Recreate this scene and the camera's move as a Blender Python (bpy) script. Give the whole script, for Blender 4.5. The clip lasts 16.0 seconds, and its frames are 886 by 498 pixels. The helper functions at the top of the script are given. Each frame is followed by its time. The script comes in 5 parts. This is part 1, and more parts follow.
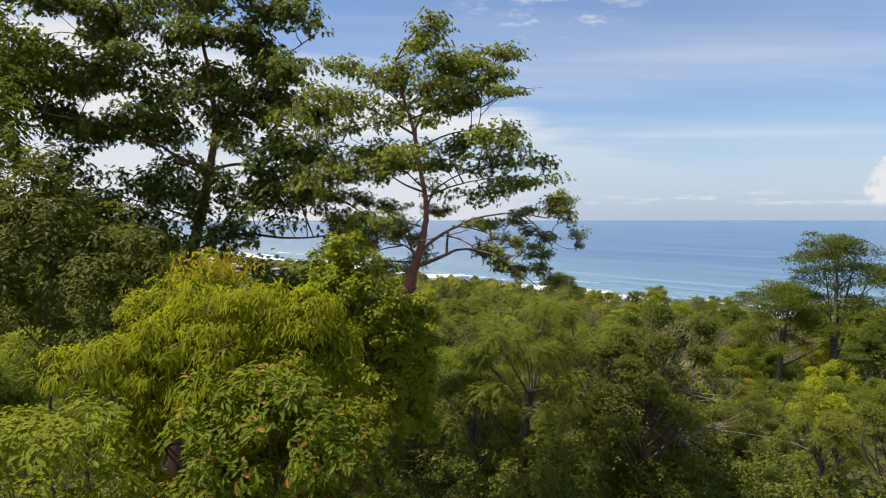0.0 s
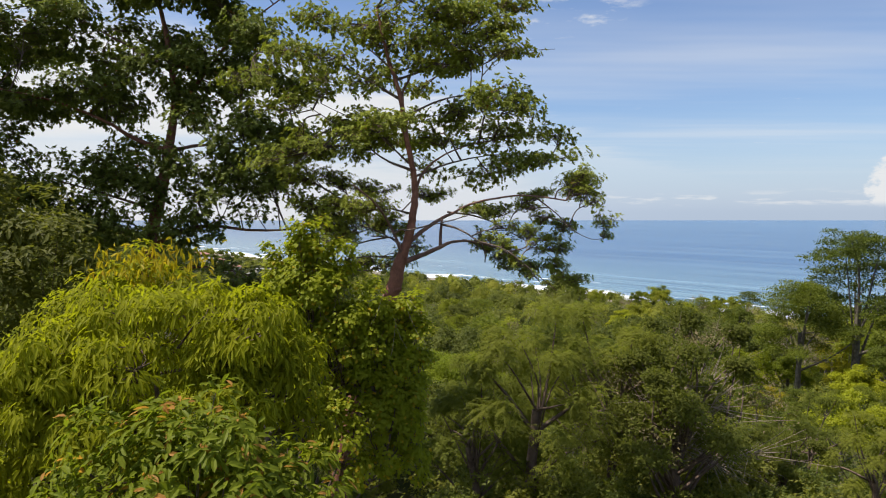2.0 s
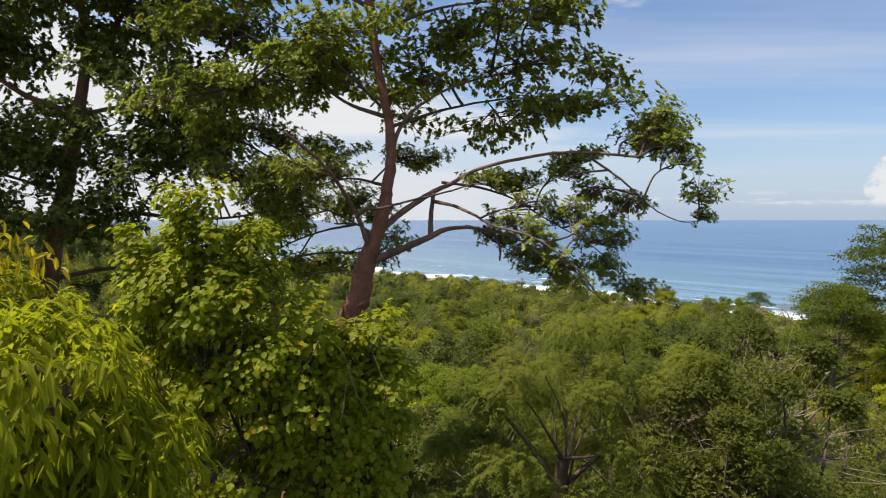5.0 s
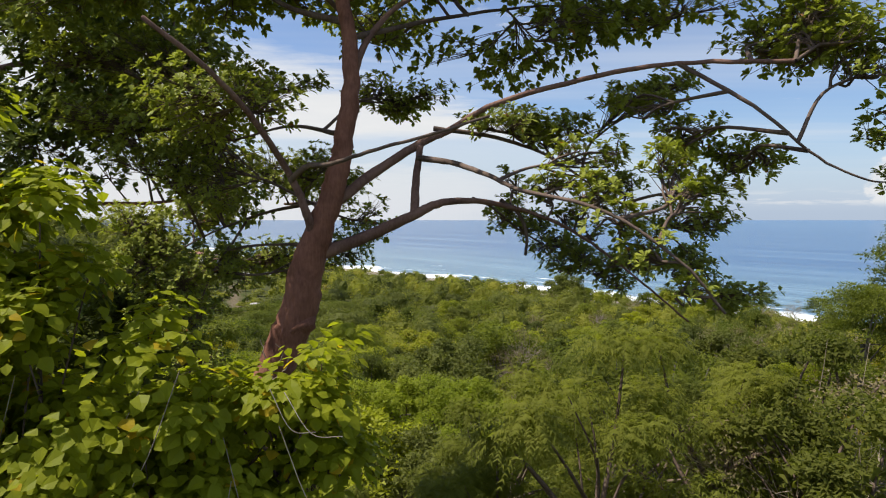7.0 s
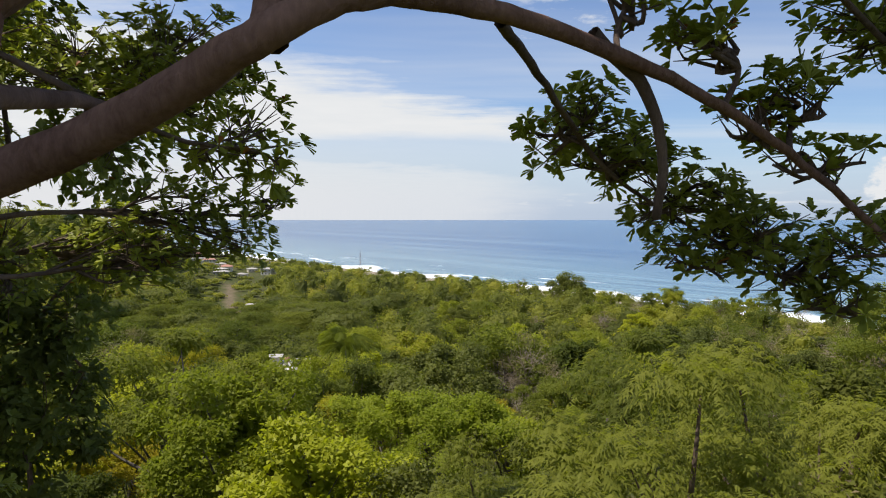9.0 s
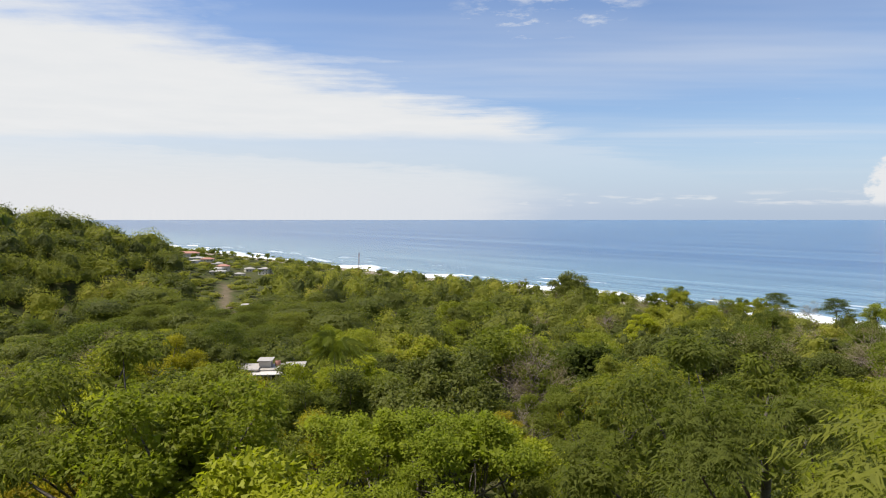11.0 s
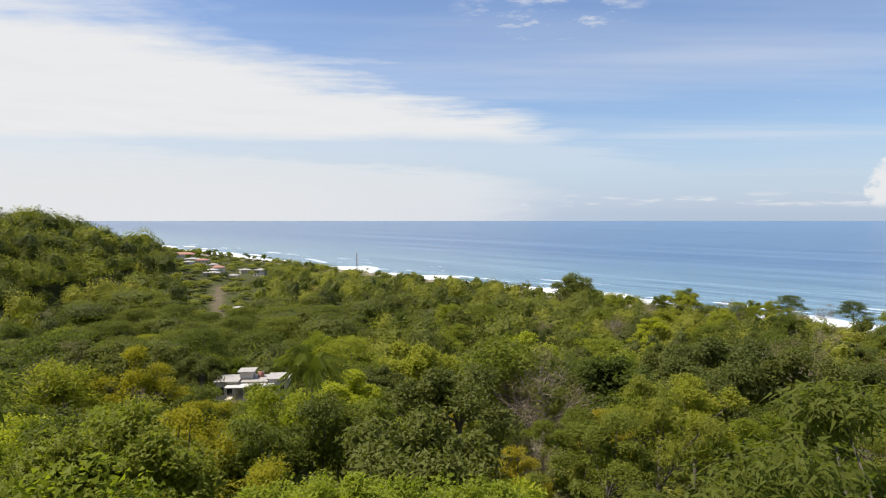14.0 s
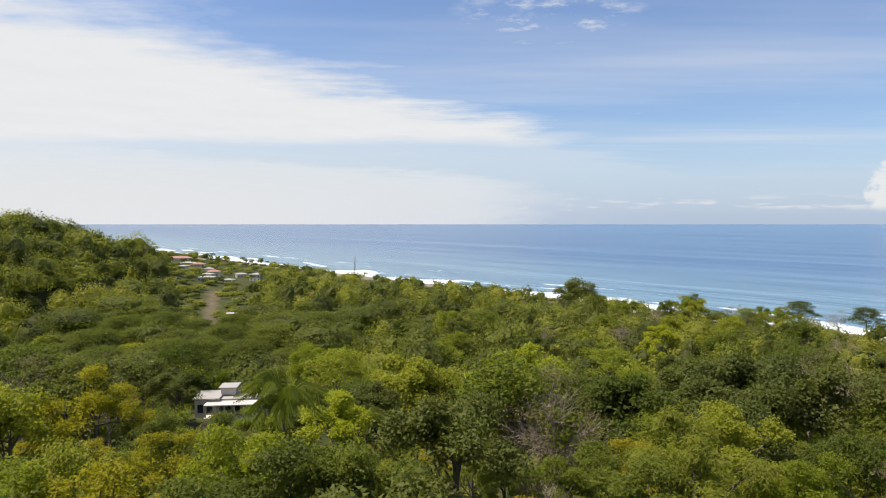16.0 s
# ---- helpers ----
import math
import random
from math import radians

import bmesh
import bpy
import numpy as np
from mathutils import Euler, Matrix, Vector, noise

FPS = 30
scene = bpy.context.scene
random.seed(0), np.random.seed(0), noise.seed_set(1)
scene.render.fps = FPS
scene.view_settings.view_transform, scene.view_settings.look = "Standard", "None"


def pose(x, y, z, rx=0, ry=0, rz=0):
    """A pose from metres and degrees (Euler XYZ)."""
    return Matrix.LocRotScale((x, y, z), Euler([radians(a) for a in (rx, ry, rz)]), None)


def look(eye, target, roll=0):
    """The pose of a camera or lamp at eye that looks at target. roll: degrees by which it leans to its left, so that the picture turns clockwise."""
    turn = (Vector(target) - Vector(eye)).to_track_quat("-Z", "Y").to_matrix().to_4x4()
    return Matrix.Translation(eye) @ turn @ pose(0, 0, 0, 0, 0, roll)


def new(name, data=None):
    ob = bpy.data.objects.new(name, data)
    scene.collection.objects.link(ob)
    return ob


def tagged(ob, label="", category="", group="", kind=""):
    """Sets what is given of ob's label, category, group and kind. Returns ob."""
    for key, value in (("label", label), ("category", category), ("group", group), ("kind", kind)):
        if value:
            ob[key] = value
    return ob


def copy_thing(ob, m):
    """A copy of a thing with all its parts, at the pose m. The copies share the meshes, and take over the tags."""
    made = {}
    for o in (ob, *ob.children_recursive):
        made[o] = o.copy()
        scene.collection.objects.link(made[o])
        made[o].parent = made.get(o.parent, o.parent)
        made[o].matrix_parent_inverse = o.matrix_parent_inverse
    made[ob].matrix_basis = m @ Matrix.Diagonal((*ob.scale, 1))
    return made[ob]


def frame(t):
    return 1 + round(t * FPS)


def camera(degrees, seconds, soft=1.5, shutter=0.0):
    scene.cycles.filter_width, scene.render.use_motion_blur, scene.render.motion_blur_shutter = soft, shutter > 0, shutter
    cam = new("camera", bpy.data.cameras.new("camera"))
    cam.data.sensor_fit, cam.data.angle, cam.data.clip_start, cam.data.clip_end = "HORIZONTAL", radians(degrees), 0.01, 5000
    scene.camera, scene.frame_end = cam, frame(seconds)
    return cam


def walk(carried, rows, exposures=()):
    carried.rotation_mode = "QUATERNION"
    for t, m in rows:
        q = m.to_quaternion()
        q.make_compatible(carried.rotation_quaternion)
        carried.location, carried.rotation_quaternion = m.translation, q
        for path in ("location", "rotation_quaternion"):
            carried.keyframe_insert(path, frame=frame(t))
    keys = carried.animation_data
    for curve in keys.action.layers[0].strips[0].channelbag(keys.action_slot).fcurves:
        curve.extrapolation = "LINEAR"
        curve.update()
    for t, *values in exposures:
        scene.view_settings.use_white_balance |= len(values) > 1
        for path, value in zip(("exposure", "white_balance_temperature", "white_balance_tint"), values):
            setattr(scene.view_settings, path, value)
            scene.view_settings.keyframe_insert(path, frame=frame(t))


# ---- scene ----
# World: x to the right, y towards the sea, z up.
cam = camera(70, 16.0, soft=1.1)
TILT = 90 - 3.36
PATH = [
    (0.0, -0.000, 0.000, 57.000, 0.000),
    (0.5, 0.084, 1.616, 56.802, 0.000),
    (1.0, 0.163, 3.231, 56.607, 0.000),
    (1.5, 0.242, 4.850, 56.418, 0.000),
    (2.0, 0.317, 6.485, 56.254, 0.000),
    (2.5, 0.379, 8.138, 56.109, 0.000),
    (3.0, 0.420, 9.808, 55.966, 0.000),
    (3.5, 0.458, 11.482, 55.820, 0.000),
    (4.0, 0.494, 13.141, 55.685, 0.000),
    (4.5, 0.521, 14.763, 55.553, 0.000),
    (5.0, 0.544, 16.370, 55.420, 0.000),
    (5.5, 0.565, 17.984, 55.282, 0.000),
    (6.0, 0.591, 19.628, 55.135, 0.000),
    (6.5, 0.624, 21.324, 54.975, 0.000),
    (7.0, 0.669, 23.095, 54.797, 0.000),
    (7.5, 0.714, 24.949, 54.618, 0.000),
    (8.0, 0.777, 26.896, 54.436, 0.000),
    (8.5, 0.829, 28.905, 54.241, 0.000),
    (9.0, 0.898, 30.924, 54.039, 0.000),
    (9.5, 0.956, 32.959, 53.798, 0.000),
    (10.0, 1.000, 35.012, 53.529, 0.000),
    (10.5, 1.032, 37.087, 53.246, 0.000),
    (11.0, 1.051, 39.186, 52.962, 0.000),
    (11.5, 1.055, 41.312, 52.689, 0.000),
    (12.0, 1.046, 43.467, 52.441, 0.000),
    (12.5, 1.060, 45.698, 52.262, 0.000),
    (13.0, 1.104, 48.006, 52.129, 0.000),
    (13.5, 1.177, 50.386, 52.001, 0.051),
    (14.0, 1.275, 52.835, 51.904, 0.102),
    (14.5, 1.388, 55.357, 51.842, 0.179),
    (15.0, 1.508, 57.947, 51.815, 0.256),
    (15.5, 1.622, 60.581, 51.805, 0.333),
    (16.0, 1.731, 63.231, 51.800, 0.409),
]
walk(cam, [(t, pose(x, y, z, TILT + up, 0, 0)) for t, x, y, z, up in PATH])

# ---- sky and sun ----
SUN_EL, SUN_AZ = 62.0, -94.0     # degrees; azimuth from +y towards +x
sun_dir = Vector((math.sin(radians(SUN_AZ)) * math.cos(radians(SUN_EL)),
                  math.cos(radians(SUN_AZ)) * math.cos(radians(SUN_EL)), math.sin(radians(SUN_EL))))
sun = new("sun", bpy.data.lights.new("sun", "SUN"))
sun.data.energy, sun.data.angle, sun.data.color = 4.6, radians(0.6), (1.0, 0.93, 0.83)
sun.matrix_world = look(sun_dir * 300, (0, 0, 0))
scene.view_settings.exposure = 0.5


class Nodes:
    """Short hand for node trees."""

    def __init__(self, tree):
        self.tree = tree
        tree.nodes.clear()

    def add(self, kind, **settings):
        n = self.tree.nodes.new(kind)
        for key, value in settings.items():
            if key in n.inputs:
                self.set(n.inputs[key], value)
            elif key == "op":
                n.operation = value
            elif key == "mode":
                n.data_type = value
            elif key == "blend":
                n.blend_type = value
        return n

    def set(self, socket, value):
        if isinstance(value, bpy.types.NodeSocket):
            self.tree.links.new(value, socket)
        else:
            socket.default_value = value

    def math(self, op, a, b=0.0, c=0.0, clamp=False):
        n = self.tree.nodes.new("ShaderNodeMath")
        n.operation, n.use_clamp = op, clamp
        for s, v in zip(n.inputs, (a, b, c)):
            self.set(s, v)
        return n.outputs[0]

    def smooth(self, v, lo, hi, to_lo=0.0, to_hi=1.0):
        n = self.tree.nodes.new("ShaderNodeMapRange")
        n.interpolation_type = "SMOOTHSTEP"
        for s, x in zip(n.inputs, (v, lo, hi, to_lo, to_hi)):
            self.set(s, x)
        return n.outputs[0]

    def mix(self, f, a, b, blend="MIX"):
        n = self.tree.nodes.new("ShaderNodeMix")
        n.data_type, n.blend_type = "RGBA", blend
        self.set(n.inputs[0], f)
        self.set(n.inputs[6], a)
        self.set(n.inputs[7], b)
        return n.outputs[2]

    def noise(self, vector, scale, detail=4.0, rough=0.55, distort=0.0):
        n = self.tree.nodes.new("ShaderNodeTexNoise")
        if vector is not None:
            self.set(n.inputs["Vector"], vector)
        n.inputs["Scale"].default_value, n.inputs["Detail"].default_value = scale, detail
        n.inputs["Roughness"].default_value, n.inputs["Distortion"].default_value = rough, distort
        return n.outputs[0]

    def ramp(self, f, stops):
        n = self.tree.nodes.new("ShaderNodeValToRGB")
        self.set(n.inputs[0], f)
        e = n.color_ramp.elements
        while len(e) < len(stops):
            e.new(0.5)
        for k, (p, c) in zip(e, stops):
            k.position, k.color = p, (*c, 1)
        return n.outputs[0]

    def xyz(self, v):
        n = self.tree.nodes.new("ShaderNodeSeparateXYZ")
        self.set(n.inputs[0], v)
        return n.outputs

    def vec(self, x, y, z=0.0):
        n = self.tree.nodes.new("ShaderNodeCombineXYZ")
        for s, v in zip(n.inputs, (x, y, z)):
            self.set(s, v)
        return n.outputs[0]


world = bpy.data.worlds.new("sky")
scene.world = world
world.use_nodes = True
w = Nodes(world.node_tree)
sky = w.add("ShaderNodeTexSky")
sky.sky_type, sky.sun_disc = "NISHITA", False
sky.sun_elevation, sky.sun_rotation = radians(SUN_EL), radians(SUN_AZ)
sky.altitude, sky.air_density, sky.dust_density, sky.ozone_density = 50, 1.0, 1.0, 1.0
d = w.xyz(w.add("ShaderNodeTexCoord").outputs["Generated"])
up = w.math("MAXIMUM", d[2], 0.004)
# a high cloud sheet: the place where each direction meets it
cu, cv = w.math("DIVIDE", d[0], up), w.math("DIVIDE", d[1], up)
sheet = w.vec(cu, cv)
warp = w.noise(sheet, 0.42, 8, 0.62)
fine = w.noise(w.vec(w.math("MULTIPLY", cu, 0.35), cv), 2.2, 8, 0.62)
# a bank of cloud with a straight ragged front that runs out to sea
front = w.math("SUBTRACT", w.math("MULTIPLY_ADD", cv, 0.6, -3.3), cu)
front = w.math("ADD", front, w.math("MULTIPLY_ADD", warp, 3.2, -1.6))
front = w.math("ADD", front, w.math("MULTIPLY_ADD", fine, 1.6, -0.8))
bank = w.math("MULTIPLY", w.smooth(front, -0.45, 0.85), w.smooth(w.math("ADD", cv, w.math("MULTIPLY", warp, 2.4)), 8.9, 10.6, 1.0, 0.40))
# thin veil and scattered wisps
veil = w.math("MULTIPLY", w.smooth(w.noise(w.vec(w.math("MULTIPLY", cu, 0.12), w.math("MULTIPLY", cv, 0.5)), 0.7, 5, 0.55), 0.42, 0.72), 0.45)
wisp = w.smooth(w.noise(w.vec(w.math("MULTIPLY", cu, 0.8), w.math("MULTIPLY_ADD", cv, 0.7, 3.1)), 1.5, 7, 0.6), 0.60, 0.80)
wisp = w.math("MULTIPLY", wisp, 0.55)
# a few torn puffs
torn = w.math("ADD", w.math("POWER", w.math("SUBTRACT", cu, 0.52), 2.0), w.math("MULTIPLY", w.math("POWER", w.math("SUBTRACT", cv, 3.2), 2.0), 0.6))
torn = w.math("MULTIPLY", w.smooth(torn, 0.30, 0.02), w.smooth(w.noise(sheet, 3.0, 8, 0.66), 0.45, 0.70))
wisp = w.math("MAXIMUM", wisp, w.math("MULTIPLY", torn, 0.85))
# a lower, thinner bank under the first, and a long tail off its tip
side = w.math("ARCTAN2", d[0], d[1])
grain = w.noise(w.vec(w.math("MULTIPLY", side, 3.0), w.math("MULTIPLY", d[2], 22.0)), 2.4, 7, 0.62)
edge = w.math("ADD", w.math("MULTIPLY_ADD", side, -0.065, 0.066), w.math("MULTIPLY_ADD", grain, 0.07, -0.035))
lower = w.math("MULTIPLY", w.smooth(w.math("SUBTRACT", d[2], edge), 0.014, -0.010), w.smooth(w.math("ADD", side, w.math("MULTIPLY_ADD", grain, 0.2, -0.1)), 0.21, 0.02, 0.0, 0.62))
tail = w.math("ABSOLUTE", w.math("ADD", w.math("SUBTRACT", d[2], 0.119), w.math("MULTIPLY_ADD", grain, 0.03, -0.015)))
tail = w.math("MULTIPLY", w.smooth(tail, 0.016, 0.002), w.math("MULTIPLY", w.smooth(side, 0.30, 0.12, 0.0, 0.55), w.smooth(side, -0.05, 0.10)))
lower = w.math("MAXIMUM", lower, tail)
# heaped cloud standing low over the sea
heap = w.smooth(w.noise(w.vec(w.math("MULTIPLY", side, 9.0), w.math("MULTIPLY", d[2], 60.0)), 2.0, 5, 0.55), 0.50, 0.68)
heap = w.math("MULTIPLY", heap, w.math("MULTIPLY", w.smooth(d[2], 0.006, 0.010), w.smooth(d[2], 0.036, 0.016, 0.0, 0.65)))
tower = w.math("ADD", w.math("POWER", w.math("DIVIDE", w.math("SUBTRACT", side, 0.635), 0.050), 2.0), w.math("POWER", w.math("DIVIDE", w.math("SUBTRACT", d[2], 0.030), 0.048), 2.0))
tower = w.math("ADD", tower, w.math("MULTIPLY_ADD", w.noise(w.vec(w.math("MULTIPLY", side, 30.0), w.math("MULTIPLY", d[2], 40.0)), 1.6, 6, 0.6), 2.2, -1.1))
heap = w.math("MAXIMUM", heap, w.smooth(tower, 1.1, 0.6, 0.0, 0.95))
cover = w.math("MULTIPLY", w.math("MAXIMUM", w.math("MAXIMUM", bank, veil), wisp), w.smooth(d[2], 0.03, 0.11))
cover = w.math("MAXIMUM", cover, lower)
cover = w.math("MAXIMUM", cover, w.math("MULTIPLY", heap, w.smooth(d[2], 0.004, 0.016)))
low = w.math("MULTIPLY", w.smooth(d[2], 0.0, 0.15), 1.0)
low = w.math("MULTIPLY", w.math("SUBTRACT", 1.0, low), w.smooth(side, -0.5, 0.5, 0.85, 0.55))
cloud = w.mix(w.noise(sheet, 1.3, 6, 0.6), (6.2, 6.4, 6.6, 1), (7.1, 7.1, 7.1, 1))
blue = w.mix(1.0, sky.outputs[0], (0.93, 1.015, 1.20, 1), "MULTIPLY")
haze = w.mix(w.smooth(side, -0.5, 0.4), (6.0, 6.0, 6.3, 1), (4.5, 5.5, 7.2, 1))
air = w.mix(w.math("MULTIPLY", low, 1.15, clamp=True), blue, haze)
back = w.add("ShaderNodeBackground", Color=w.mix(cover, air, cloud), Strength=0.0865)
w.tree.links.new(back.outputs[0], w.add("ShaderNodeOutputWorld").inputs[0])

# ---- materials ----


def material(name):
    m = bpy.data.materials.new(name)
    m.use_nodes = True
    return m, Nodes(m.node_tree)


def finish(n, shader):
    n.tree.links.new(shader, n.add("ShaderNodeOutputMaterial").inputs[0])


def bump(n, height, strength, distance=0.05):
    b = n.add("ShaderNodeBump", Strength=strength, Distance=distance, Height=height)
    return b.outputs[0]


def leaf_material(name, stops, gloss=0.55, through_light=0.38, warm=None, share=0.0, joined=False, shine=0.15):
    """Leaves: one tint for each plant, a smaller spread from leaf to leaf, light that shines through.
    warm, share: the colour and the share of turned leaves. joined: many plants in one mesh, each with a tint of its own."""
    m, n = material(name)
    info, geo = n.add("ShaderNodeObjectInfo"), n.add("ShaderNodeNewGeometry")
    one, leaf = info.outputs["Random"], geo.outputs["Random Per Island"]
    if joined:
        tint = n.add("ShaderNodeAttribute")
        tint.attribute_name = "tint"
        one = tint.outputs["Fac"]
    base = n.ramp(n.math("ADD", n.math("MULTIPLY", one, 0.78), n.math("MULTIPLY", leaf, 0.22)), stops)
    if warm:
        base = n.mix(n.math("GREATER_THAN", n.math("FRACT", n.math("MULTIPLY", leaf, 7.31)), 1 - share), base, (*warm, 1))
    base = n.mix(0.04, base, (0.180, 0.165, 0.130, 1))
    spot = n.noise(geo.outputs["Position"], 9.0, 3)
    base = n.mix(n.math("MULTIPLY", spot, 0.35), base, n.mix(1.0, base, (0.55, 0.60, 0.45, 1), "MULTIPLY"))
    p = n.add("ShaderNodeBsdfPrincipled", **{"Base Color": base, "Roughness": gloss, "Specular IOR Level": shine})
    t = n.add("ShaderNodeBsdfTranslucent", Color=n.mix(1.0, base, (2.0, 2.1, 1.0, 1), "MULTIPLY"))
    x = n.add("ShaderNodeMixShader", Fac=through_light)
    n.tree.links.new(p.outputs[0], x.inputs[1])
    n.tree.links.new(t.outputs[0], x.inputs[2])
    finish(n, x.outputs[0])
    return m


def bark_material(name, dark, light, scale=6.0):
    m, n = material(name)
    pos = n.add("ShaderNodeNewGeometry").outputs["Position"]
    a = n.noise(pos, scale * 0.35, 5, 0.6)
    g = n.xyz(pos)
    b = n.noise(n.vec(n.math("MULTIPLY", g[0], 5.0), n.math("MULTIPLY", g[1], 5.0), n.math("MULTIPLY", g[2], 1.3)), scale, 6, 0.65)
    base = n.ramp(n.math("ADD", n.math("MULTIPLY", a, 0.6), n.math("MULTIPLY", b, 0.4)), ((0.36, dark), (0.62, light)))
    p = n.add("ShaderNodeBsdfPrincipled", **{"Base Color": base, "Roughness": 0.88, "Specular IOR Level": 0.2, "Normal": bump(n, b, 0.6, 0.03)})
    finish(n, p.outputs[0])
    return m


GREEN = ((0.0, (0.048, 0.065, 0.013)), (0.34, (0.095, 0.115, 0.016)), (0.61, (0.162, 0.182, 0.020)), (0.82, (0.237, 0.252, 0.023)), (0.94, (0.269, 0.247, 0.028)), (1.0, (0.245, 0.190, 0.064)))
leaf_mid = leaf_material("forest_leaves", GREEN, shine=0.08)
leaf_near = leaf_material("near_forest_leaves", ((0.0, (0.078, 0.092, 0.015)), (0.35, (0.117, 0.136, 0.018)), (0.7, (0.184, 0.198, 0.022)), (0.9, (0.264, 0.258, 0.030)), (1.0, (0.264, 0.221, 0.045))), shine=0.1)
# Paler and bluer than the nearer leaves: distance haze put into the colours.
FAR = ((0.0, (0.067, 0.078, 0.023)), (0.36, (0.113, 0.125, 0.026)), (0.62, (0.179, 0.188, 0.031)), (0.86, (0.264, 0.258, 0.036)), (0.94, (0.293, 0.252, 0.050)), (1.0, (0.279, 0.221, 0.098)))
leaf_far = leaf_material("far_leaves", FAR, joined=True, shine=0.08)
leaf_low = leaf_material("undergrowth_leaves", ((0.0, (0.082, 0.104, 0.020)), (0.5, (0.153, 0.169, 0.024)), (1.0, (0.240, 0.226, 0.039))), joined=True)
leaf_olive = leaf_material("olive_leaves", ((0.0, (0.094, 0.111, 0.019)), (0.5, (0.141, 0.157, 0.023)), (1.0, (0.210, 0.215, 0.031))), shine=0.06, through_light=0.45)
leaf_tangle = leaf_material("tangle_leaves", ((0.0, (0.092, 0.103, 0.019)), (0.5, (0.133, 0.142, 0.023)), (1.0, (0.188, 0.189, 0.031))), through_light=0.42, shine=0.06)
leaf_lime = leaf_material("lime_leaves", ((0.0, (0.230, 0.255, 0.012)), (1.0, (0.345, 0.345, 0.014))), through_light=0.35)
leaf_pale = leaf_material("pale_green_leaves", ((0.0, (0.165, 0.200, 0.019)), (1.0, (0.265, 0.290, 0.024))), through_light=0.42, shine=0.08)
leaf_tier = leaf_material("tiered_leaves", ((0.0, (0.094, 0.112, 0.019)), (1.0, (0.150, 0.160, 0.023))), through_light=0.36, shine=0.08)
leaf_ochre = leaf_material("ochre_leaves", ((0.0, (0.215, 0.205, 0.013)), (0.6, (0.300, 0.260, 0.016)), (1.0, (0.300, 0.235, 0.030))), through_light=0.38, shine=0.06)
leaf_fresh = leaf_material("fresh_leaves", ((0.0, (0.114, 0.140, 0.012)), (0.7, (0.180, 0.204, 0.014)), (1.0, (0.260, 0.270, 0.017))), through_light=0.42, shine=0.1)
leaf_dark = leaf_material("dark_leaves", ((0.0, (0.072, 0.086, 0.018)), (1.0, (0.128, 0.138, 0.024))), gloss=0.6, through_light=0.3, shine=0.12)
leaf_almond = leaf_material("almond_leaves", ((0.0, (0.126, 0.150, 0.036)), (0.6, (0.200, 0.228, 0.042)), (1.0, (0.318, 0.336, 0.046))), gloss=0.5, shine=0.14, through_light=0.25, warm=(0.299, 0.123, 0.029), share=0.006)
leaf_vine = leaf_material("vine_leaves", ((0.0, (0.215, 0.240, 0.012)), (0.6, (0.316, 0.320, 0.014)), (1.0, (0.430, 0.375, 0.018))), gloss=0.5, through_light=0.46, warm=(0.440, 0.310, 0.020), share=0.05, shine=0.1)
leaf_hang = leaf_material("hanging_leaves", ((0.0, (0.170, 0.192, 0.009)), (0.5, (0.258, 0.260, 0.010)), (1.0, (0.375, 0.330, 0.014))), gloss=0.55, through_light=0.46, shine=0.08)
leaf_gold = leaf_material("golden_leaves", ((0.0, (0.30, 0.29, 0.012)), (0.7, (0.40, 0.31, 0.015)), (1.0, (0.50, 0.23, 0.02))), gloss=0.5, through_light=0.35, shine=0.1)
leaf_flush = leaf_material("flushing_leaves", ((0.0, (0.128, 0.160, 0.012)), (0.6, (0.218, 0.240, 0.016)), (1.0, (0.345, 0.310, 0.020))), gloss=0.5, through_light=0.42, warm=(0.400, 0.200, 0.050), share=0.08, shine=0.09)
leaf_dry = leaf_material("dry_leaves", ((0.0, (0.135, 0.112, 0.055)), (1.0, (0.215, 0.170, 0.088))), gloss=0.7, through_light=0.2)
leaf_palm = leaf_material("palm_leaves", ((0.0, (0.125, 0.156, 0.022)), (1.0, (0.215, 0.236, 0.034))), gloss=0.5, through_light=0.28, shine=0.1)
bark_red = bark_material("reddish_bark", (0.135, 0.058, 0.037), (0.310, 0.142, 0.094), 5.0)
bark_bough = bark_material("red_brown_bough_bark", (0.115, 0.062, 0.047), (0.270, 0.160, 0.122), 6.0)
# Darker than the trunk's bark: the shade under a crown is put into this brown.
bark_limb = bark_material("brown_limb_bark", (0.075, 0.052, 0.040), (0.190, 0.135, 0.105), 6.0)
bark_grey = bark_material("grey_bark", (0.075, 0.062, 0.050), (0.20, 0.175, 0.145), 6.0)
bark_pale = bark_material("pale_dry_bark", (0.22, 0.170, 0.125), (0.38, 0.310, 0.240), 6.0)

SEA_Z = -11.0                            # the sea, from the eye's first height of 57
SHORE_Y, SHORE_K = 637.0, -1.08          # the waterline: y = SHORE_Y + SHORE_K * x
ground_mat, n = material("ground_litter_and_grass")
pos = n.add("ShaderNodeNewGeometry").outputs["Position"]
soil = n.mix(n.smooth(n.noise(pos, 0.35, 6, 0.6), 0.42, 0.6), (0.052, 0.062, 0.018, 1), (0.085, 0.072, 0.036, 1))
soil = n.mix(n.math("MULTIPLY", n.noise(pos, 3.0, 4), 0.6), soil, (0.045, 0.062, 0.012, 1))
g = n.xyz(pos)
sand = n.smooth(n.math("ADD", g[2], n.math("MULTIPLY", n.noise(pos, 0.08, 3), 1.0)), SEA_Z + 2.6, SEA_Z + 1.8)
